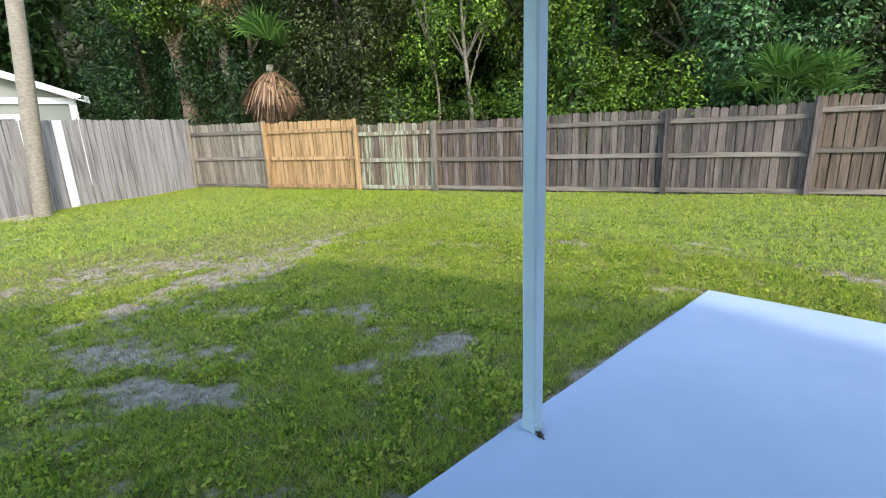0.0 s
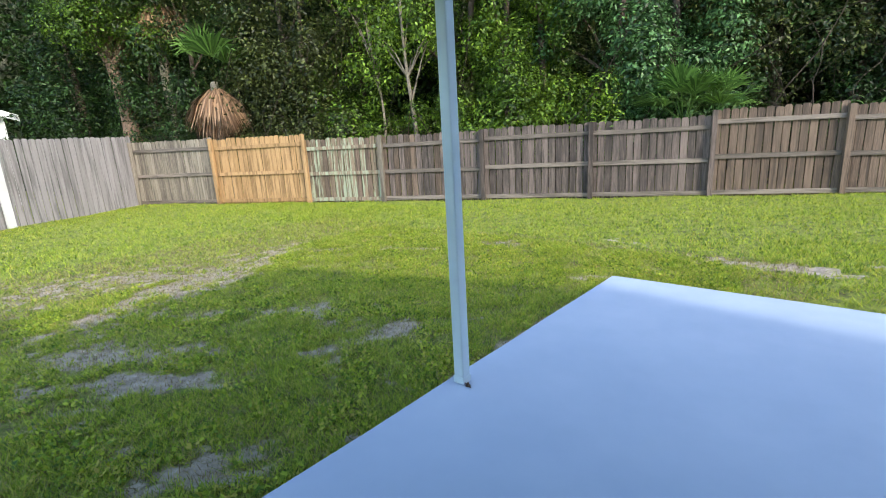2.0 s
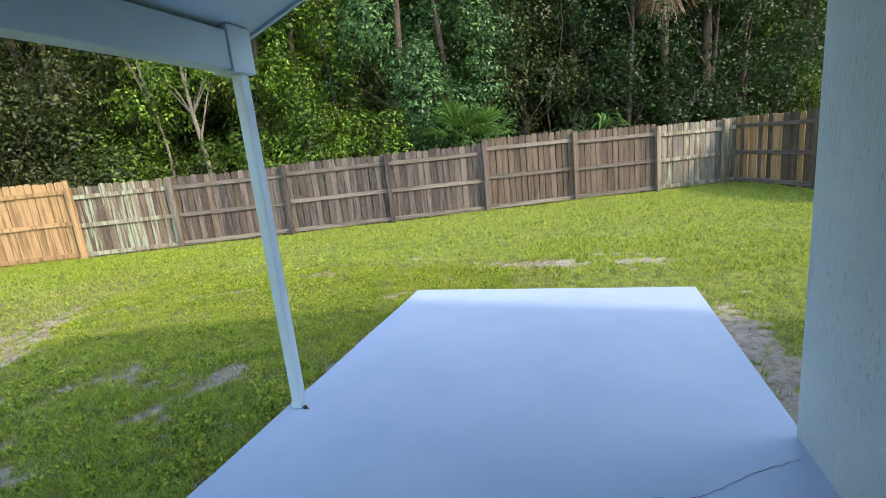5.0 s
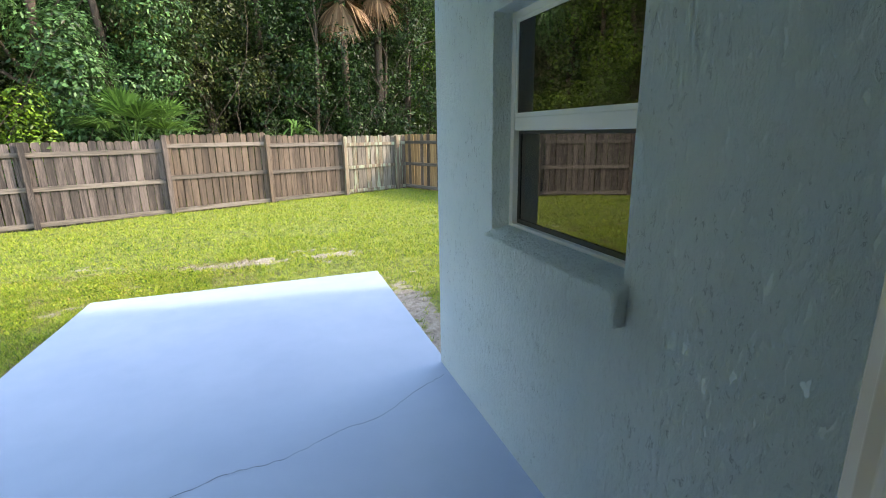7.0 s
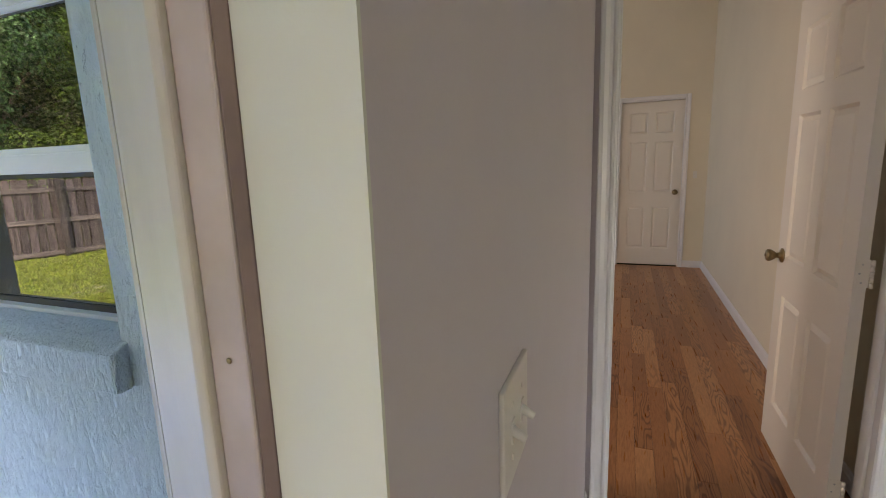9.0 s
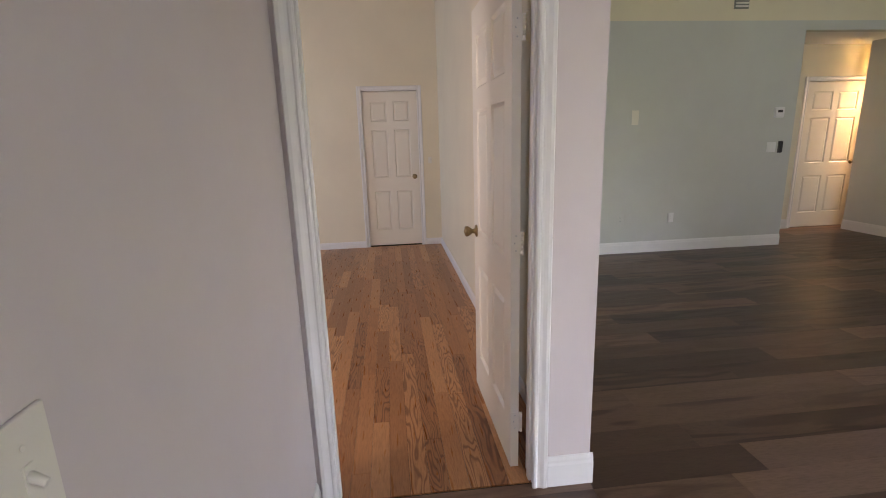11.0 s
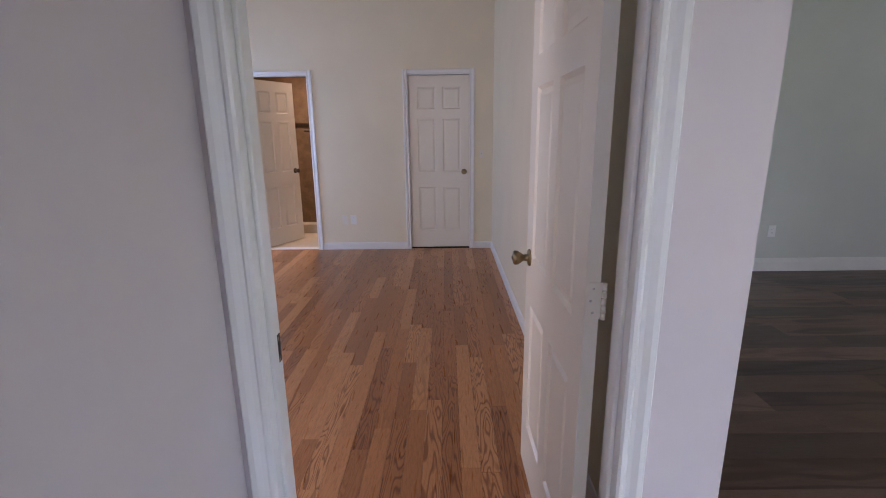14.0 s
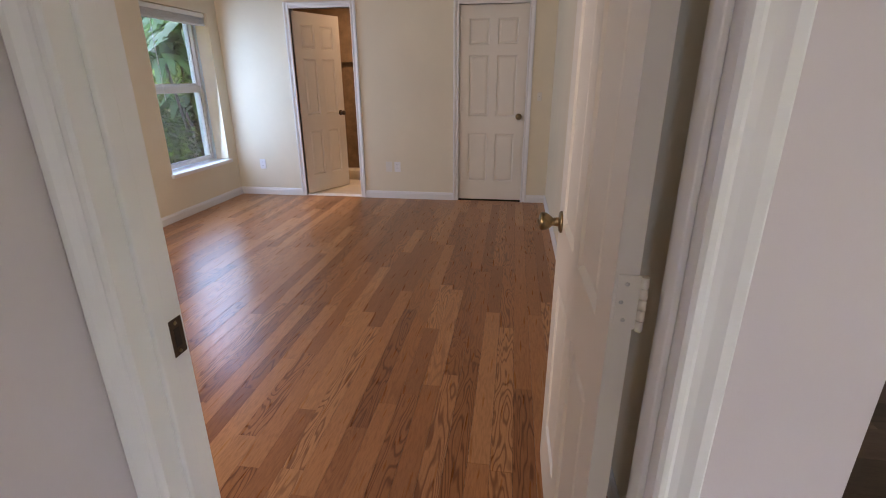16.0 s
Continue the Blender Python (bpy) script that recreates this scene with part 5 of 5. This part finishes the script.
def along(s, d):
    q = FO + FD * s + FN * d
    return q.x, q.y


# trees that can be told apart
rt = random.Random(11)
k = 0
# darkest leaf colour at both ends of the row replaces the shade there
for s, d, h, r, lf, bk, cr, low, per in (
        (-20.6, 2.0, 9, 0.16, "leafshade", "bark", 2.0, 0.2, 1300), (-18.4, 3.2, 10, 0.18, "leafshade", "bark", 2.2, 0.3, 1300), (-16.2, 2.6, 8.5, 0.12, "leafshade", "bark", 1.8, 0.3, 1300),
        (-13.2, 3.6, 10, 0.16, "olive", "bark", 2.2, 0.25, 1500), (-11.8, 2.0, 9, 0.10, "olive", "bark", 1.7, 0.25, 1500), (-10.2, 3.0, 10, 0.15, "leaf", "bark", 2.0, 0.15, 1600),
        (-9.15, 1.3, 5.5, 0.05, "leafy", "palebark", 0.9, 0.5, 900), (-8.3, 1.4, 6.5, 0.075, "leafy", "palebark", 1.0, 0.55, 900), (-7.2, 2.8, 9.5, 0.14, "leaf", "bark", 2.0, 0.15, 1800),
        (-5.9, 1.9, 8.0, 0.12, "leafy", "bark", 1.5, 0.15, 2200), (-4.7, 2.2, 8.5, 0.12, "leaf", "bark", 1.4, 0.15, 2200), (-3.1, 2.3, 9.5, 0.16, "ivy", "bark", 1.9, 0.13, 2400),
        (-1.9, 2.0, 8.5, 0.14, "ivy", "bark", 1.5, 0.12, 2300), (-0.6, 3.0, 9, 0.14, "leafshade", "bark", 1.7, 0.2, 1300),
        (0.6, 3.4, 10, 0.16, "olive", "bark", 2.0, 0.25, 1000), (2.2, 2.8, 9, 0.12, "leafshade", "bark", 1.8, 0.3, 1100), (4.6, 3.6, 10, 0.18, "leafshade", "bark", 2.2, 0.3, 1100),
        (3.4, 2.0, 7.5, 0.09, "leafshade", "bark", 1.5, 0.3, 1000), (5.6, 2.0, 7.5, 0.09, "leafshade", "bark", 1.6, 0.25, 1000), (7.0, 2.4, 9.5, 0.16, "leafshade", "bark", 2.2, 0.15, 1400), (10.0, 3.0, 10, 0.18, "leaf", "bark", 2.4, 0.2, 1400)):
    x, y = along(s, d)
    tone = {"leaf": "leafy green", "leafshade": "shade-darkened green", "leafy": "sunlit yellow-green", "olive": "dull olive", "ivy": "vine-covered blue-green"}[lf]
    tree(x, y, h, r, f"{tone} tree with {'pale thin' if bk == 'palebark' else 'dark brown'} trunk behind the fence", lf, bk, cr, low, (rt.uniform(-0.5, 0.5), rt.uniform(-0.2, 0.4)), per, seed=k)
    k += 1
tree(-16.9, 6.1, 6.4, 0.36, "thick leaning reddish-brown tree trunk beyond the fence corner", "leaf", "redbark", 1.8, 0.8, (-1.3, 0.2), seed=31)
for q, (s, d, w, h, lf) in enumerate(((-18, 1.2, 1.4, 2.6, "leafshade"), (-15.9, 0.9, 1.0, 2.0, "leafshade"), (-13.2, 1.2, 1.0, 2.2, "olive"), (-11.2, 0.9, 1.2, 2.2, "olive"),
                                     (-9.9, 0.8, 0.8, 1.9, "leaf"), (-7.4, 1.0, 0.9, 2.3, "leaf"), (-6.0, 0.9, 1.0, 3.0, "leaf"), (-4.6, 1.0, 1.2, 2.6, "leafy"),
                                     (-3.2, 1.2, 1.1, 2.5, "ivy"), (-2.6, 1.6, 0.7, 2.2, "ivy"), (0.2, 1.6, 1.1, 1.9, "leafshade"), (2.6, 1.3, 1.1, 2.0, "leafshade"), (4.6, 1.3, 1.3, 2.2, "leafshade"),
                                     (6.6, 1.2, 1.3, 2.6, "leafshade"), (9.0, 1.4, 1.6, 3.0, "leaf"), (-20.5, 1.2, 1.6, 2.8, "leafshade"))):
    x, y = along(s, d)
    bush(x, y, w, h, {"leaf": "green", "leafshade": "shade-darkened green", "leafy": "yellow-green", "olive": "olive", "ivy": "blue-green vine-hung"}[lf] + " leafy bush pressed against the fence", lf, q)
palmetto(*along(-1.9, 0.62), 1.5, "bright green saw palmetto behind the fence", 16, 0.8, 3)
palmetto(*along(-1.3, 0.62), 1.4, "green saw palmetto behind the fence", 12, 0.7, 4)
palm(*along(-14.5, 1.6), 3.3, 0.14, "cabbage palm with a skirt of dead fronds", 44, 5, 1.25, 5, hang=(-1.5, -0.75))
palm(*along(4.3, 1.8), 5.6, 0.13, "tall cabbage palm with hanging dead fronds", 14, 22, 1.1, 6, "bark", 0.0, (-1.2, -0.2))
palm(*along(5.8, 2.1), 6.0, 0.14, "tall cabbage palm with hanging dead fronds", 14, 22, 1.1, 7, "bark", 0.0, (-1.2, -0.2))
palm(*along(-17.2, 2.6), 6.2, 0.17, "cabbage palm among dark trees", 12, 18, 1.3, 8)
palm(-12.75, 1.55, 7.5, 0.17, "pale grey palm trunk in the lawn by the side fence", 0, 14, 1.4, 9, "palmbark", -0.5, lean_y=0.75)
strap_plant(*along(1.2, 0.8), 1.6, 36, 0.9, "dark strap-leaved plant behind the fence", 1)
strap_plant(*along(2.2, 0.8), 1.7, 42, 1.0, "dark strap-leaved plant behind the fence", 2)
strap_plant(*along(0.5, 1.0), 1.3, 24, 0.7, "dark strap-leaved plant behind the fence", 3)
for q, (x, y, w, h) in enumerate(((8.0, 3.1, 0.7, 0.75), (8.9, 3.7, 0.8, 0.95), (9.7, 3.4, 0.9, 1.0), (10.8, 4.1, 1.0, 1.2))):
    bush(x, y, w, h, "low green bush outside the bedroom window", "leaf", 90 + q)
# broad drooping leaves outside the bedroom window
for q, (x, y, w, h) in enumerate(((9.0, 4.3, 0.9, 1.5), (10.4, 4.9, 1.2, 1.7), (10.2, 6.2, 1.6, 3.6), (12.5, 6.8, 1.8, 4.2), (12.0, 5.0, 1.4, 2.6))):
    bush(x, y, w, h, "green leafy bush outside the bedroom window", "leafy" if q < 2 else "leaf", 77 + q)
for q, (x, y, z, n, l) in enumerate(((8.35, 3.05, 2.2, 84, 0.85), (9.1, 3.5, 2.6, 90, 1.0), (9.7, 4.0, 2.3, 84, 1.0), (8.9, 3.3, 1.3, 60, 0.8), (9.9, 3.7, 1.4, 60, 0.9))):
    strap_plant(x, y, z, n, l, "large drooping-leaved shrub outside the bedroom window", 8 + q, 0.14, "window_shrub", "shrub")

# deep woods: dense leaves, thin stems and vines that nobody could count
def shade_sheet(line, top, label):
    """A near-black backing in place of deep shade behind the leaves: a wavy sheet with depth along a line of (x, y)."""
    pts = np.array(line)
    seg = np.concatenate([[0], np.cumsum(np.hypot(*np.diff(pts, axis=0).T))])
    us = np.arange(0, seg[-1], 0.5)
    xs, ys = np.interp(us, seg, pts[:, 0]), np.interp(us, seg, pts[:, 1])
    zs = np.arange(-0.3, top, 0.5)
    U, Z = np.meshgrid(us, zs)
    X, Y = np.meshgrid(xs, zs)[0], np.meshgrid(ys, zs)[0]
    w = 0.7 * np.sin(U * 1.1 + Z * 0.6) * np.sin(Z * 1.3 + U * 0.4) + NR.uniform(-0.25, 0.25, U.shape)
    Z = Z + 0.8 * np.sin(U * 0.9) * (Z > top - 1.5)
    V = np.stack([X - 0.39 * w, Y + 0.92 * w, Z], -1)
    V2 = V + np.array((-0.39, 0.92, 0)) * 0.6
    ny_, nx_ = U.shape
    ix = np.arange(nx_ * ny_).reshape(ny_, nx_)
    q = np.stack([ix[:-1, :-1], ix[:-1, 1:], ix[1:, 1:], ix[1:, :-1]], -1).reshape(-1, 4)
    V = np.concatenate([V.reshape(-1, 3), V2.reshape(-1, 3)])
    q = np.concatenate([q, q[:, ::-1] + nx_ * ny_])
    return tagged(new("shade_backing", fast_mesh("shade_backing", V, q, M["woodshade"])), label, "woods", kind="stuff")


shade_sheet([(-29, -14), (-29, 4), along(-26, 9.5), along(14, 9.5), along(24, 6), (34, 8), (34, -10)], 12.5, "near-black backing sheet in place of deep shade in the woods")
n = 80000
ss, dd = NR.uniform(-30, 16, n), NR.uniform(4.2, 8.8, n)
zz = 12.5 * NR.uniform(0, 1, n)
P = np.stack([FD.x * ss + FN.x * dd, FO.y + FD.y * ss + FN.y * dd, zz], -1)
tagged(new("far_woods", leaf_cloud("far_woods", P, 0.30, M["leafshade"], 0.4, 0.55)), "dense woods beyond the fence, leaf colour darkened for shade", "woods", kind="stuff")
bm = bmesh.new()
rv = random.Random(3)
for q in range(150):
    s, d = rv.uniform(-19, 9), rv.uniform(0.8, 4.2)
    x, y = along(s, d)
    z = rv.uniform(0, 1.5)
    pts = [(x, y, z)]
    dx, dz = rv.uniform(-0.35, 0.35), rv.uniform(0.25, 0.7)
    for j in range(7):
        dx += rv.uniform(-0.22, 0.22)
        dz += rv.uniform(-0.2, 0.12)
        pts.append((pts[-1][0] + dx, pts[-1][1] + rv.uniform(-0.1, 0.1), pts[-1][2] + dz))
    limb(bm, pts, rv.uniform(0.006, 0.017), 0.003, 4)
tagged(finish("vines", bm, M["bark"]), "tangle of bare vines and thin stems in the woods", "vines", kind="stuff")
n = 130000
ss, dd = NR.uniform(-21, 10, n), NR.uniform(0.9, 4.0, n)
zz = 0.2 + 7.5 * NR.uniform(0, 1, n)
hole = (ss < 0.5) & (np.sin(ss * 1.9 + zz * 0.8) + np.sin(zz * 1.7 - ss * 0.7) + 0.6 * np.sin(ss * 4.3 + 1) > 0.45)
P = np.stack([FD.x * ss + FN.x * dd, FO.y + FD.y * ss + FN.y * dd, zz], -1)[hole]
tagged(new("undergrowth", leaf_cloud("undergrowth", P, 0.10, M["olive"], 0.5, 0.5)), "loose creeping foliage hanging among the trees", "foliage", kind="stuff")
# woods beyond the side fences
n = 30000
a = NR.uniform(-12, 4.5, n)
P = np.stack([-26 - NR.uniform(0, 3, n) - 0 * a, a, 11 * NR.uniform(0, 1, n)], -1)
tagged(new("far_woods", leaf_cloud("far_woods", P, 0.36, M["leafshade"], 0.4, 0.55)), "dense shade-darkened green woods beyond the neighbouring house", "woods", kind="stuff")
n = 24000
P = np.stack([24 + NR.uniform(0, 6, n), NR.uniform(-6, 20, n), 9 * NR.uniform(0, 1, n)], -1)
tagged(new("far_woods", leaf_cloud("far_woods", P, 0.36, M["leafshade"], 0.4, 0.55)), "dense shade-darkened green woods beside the house", "woods", kind="stuff")


# ---- grass ----
def on_lawn(X, Y):
    slab = (X > -1.16 + 0.044 * (Y - 1) - 0.01) & (X < 1.87) & (Y < 4.66)
    house = (X > 1.75) & (Y < 2.26)
    u = (X * FD.x + (Y - FO.y) * FD.y)
    v = (X * FN.x + (Y - FO.y) * FN.y)
    return ~slab & ~house & (v < -0.06) & (u > -16.2) & (u < 5.1)


def blades(name, n, x0, x1, y0, y1, h, w, label, dry=False, gaps=2.2):
    X, Y = NR.uniform(x0, x1, n), NR.uniform(y0, y1, n)
    thick = rough_noise(X + 7, Y, 1.3)
    tuft = rough_noise(Y - 2, X, 7.0)
    bare = bare_at(X, Y)
    keep = on_lawn(X, Y) & (NR.uniform(0, 1, n) > bare * 0.97) & (NR.uniform(0, 1, n) < 0.20 + 0.8 * thick + gaps * (tuft - 0.45))
    if dry:
        keep = on_lawn(X, Y) & (NR.uniform(0, 1, n) < 0.5 * (1 - tuft) + 0.9 * bare * (1 - bare) + 0.08)
    X, Y = X[keep], Y[keep]
    m = len(X)
    a = NR.uniform(0, 2 * np.pi, m)
    lean = NR.uniform(0.3, 2.0, m)
    H = h * NR.uniform(0.5, 1.4, m) * (0.55 + 0.9 * rough_noise(Y - 2, X, 7.0))
    W = w * NR.uniform(0.7, 1.4, m)
    Z = ground_z(X, Y) - 0.004
    V = np.empty((m, 3, 3))
    V[:, 0] = np.stack([X - np.sin(a) * W, Y + np.cos(a) * W, Z], -1)
    V[:, 1] = np.stack([X + np.sin(a) * W, Y - np.cos(a) * W, Z], -1)
    V[:, 2] = np.stack([X + np.cos(a) * H * lean, Y + np.sin(a) * H * lean, Z + H], -1)
    return tagged(new(name, fast_mesh(name, V.reshape(-1, 3), np.arange(m * 3).reshape(-1, 3), M["straw" if dry else "grass"])), label, "grass", kind="stuff")


blades("dry_grass", 420000, -7.5, 0.5, -0.8, 6.2, 0.028, 0.0028, "dry brown grass through the lawn and round the sandy patches", True)
blades("grass", 560000, -5.5, 0.0, -1.2, 6.0, 0.034, 0.0030, "short green lawn grass")
blades("grass", 50000, 0.0, 4.5, 2.2, 7.5, 0.042, 0.004, "short green lawn grass beside the patio")
blades("grass", 250000, -11.0, 5.5, 5.5, 14.0, 0.04, 0.006, "sunlit lawn grass towards the fence", gaps=0.7)
blades("grass", 160000, -16.0, -5.0, -2.0, 8.0, 0.04, 0.006, "sunlit lawn grass by the side fence", gaps=0.7)
# broadleaf weeds in the near lawn
n = 120000
X, Y = NR.uniform(-5.5, 0, n), NR.uniform(-1, 6, n)
keep = on_lawn(X, Y) & (rough_noise(X, Y + 9, 5.0) > 0.53) & (bare_at(X, Y) < 0.3)
P = np.stack([X, Y, ground_z(X, Y) + NR.uniform(0.004, 0.028, n)], -1)[keep]
tagged(new("weeds", leaf_cloud("weeds", P, 0.030, M["grass"], -0.1, 0.6)), "low broad-leaved weeds in the lawn", "weeds", kind="stuff")


# ---- floor boards (last) ----
def floor_base(name, x0, x1, y0, y1, mat, label):
    bm = bmesh.new()
    box(bm, x0, x1, y0, y1, -0.09, FZ - 0.006)
    return structure(name, bm, mat, label, "floor")


def lay(floor, x0, x1, y0, y1, w, lmin, lmax, mat, axis, seed, skip=None):
    """Rows of boards of random length with fine joints; those of equal length share a mesh."""
    rr = random.Random(seed)
    cache = {}
    count = 0
    a0, a1, b0, b1 = (x0, x1, y0, y1) if axis == "x" else (y0, y1, x0, x1)
    rows_n = int(math.ceil((b1 - b0) / w))
    for r in range(rows_n):
        b = b0 + r * w
        ww = min(w, b1 - b) - 0.0012
        if ww < 0.01:
            continue
        a = a0 - rr.uniform(0, lmin)
        while a < a1:
            l = round(rr.uniform(lmin, lmax) / 0.15) * 0.15
            s, e = max(a, a0), min(a + l, a1)
            a += l
            if e - s < 0.02:
                continue
            ln = round(e - s - 0.0012, 3)
            key = (ln, round(ww, 4))
            if key not in cache:
                bm = bmesh.new()
                box(bm, 0, ln, 0, ww, -0.006, 0) if axis == "x" else box(bm, 0, ww, 0, ln, -0.006, 0)
                bmesh.ops.recalc_face_normals(bm, faces=bm.faces)
                m2 = bpy.data.meshes.new("board")
                bm.to_mesh(m2)
                bm.free()
                m2.materials.append(mat)
                cache[key] = m2
            ob = new("board", cache[key])
            ob.parent = floor
            p = (s, b) if axis == "x" else (b, s)
            ob.matrix_basis = pose(p[0], p[1], FZ + rr.uniform(-0.0004, 0))
            count += 1
    return count


fb = floor_base("floor_bedroom", 2.0, 7.53, BED_Y, 1.93, M["shadowgap"], "glossy red-brown oak strip floor in the bedroom")
lay(fb, 2.70, 7.43, BED_Y, 1.93, 0.083, 0.6, 1.5, M["oak"], "x", 2)
fl = floor_base("floor_living", -1.0, 7.3, -8.5, LIV_Y, M["shadowgap"], "dark brown plank floor in the living room")
lay(fl, 1.0, 7.25, -8.5, LIV_Y, 0.18, 1.2, 1.5, M["dark"], "y", 3)
fl2 = floor_base("floor_entry", -1.0, 2.70, LIV_Y, -0.6, M["shadowgap"], "dark brown plank floor inside the patio door")
lay(fl2, -0.98, 2.69, LIV_Y, SW_Y, 0.18, 1.2, 1.5, M["dark"], "y", 4)
lay(fl, -1.0, 1.0, -7.45, LIV_Y, 0.36, 2.4, 3.0, M["dark"], "y", 5)
bm = bmesh.new()
box(bm, 7.53, 9.4, -0.4, 2.03, -0.09, FZ)
structure("floor_bath", bm, M["floortile"], "beige tiled bathroom floor", "floor")
bm = bmesh.new()
box(bm, 7.43, 7.53, BATH[0], BATH[1], FZ, FZ + 0.008)
structure("bath_threshold", bm, M["trim"], "white marble bathroom threshold", "threshold")
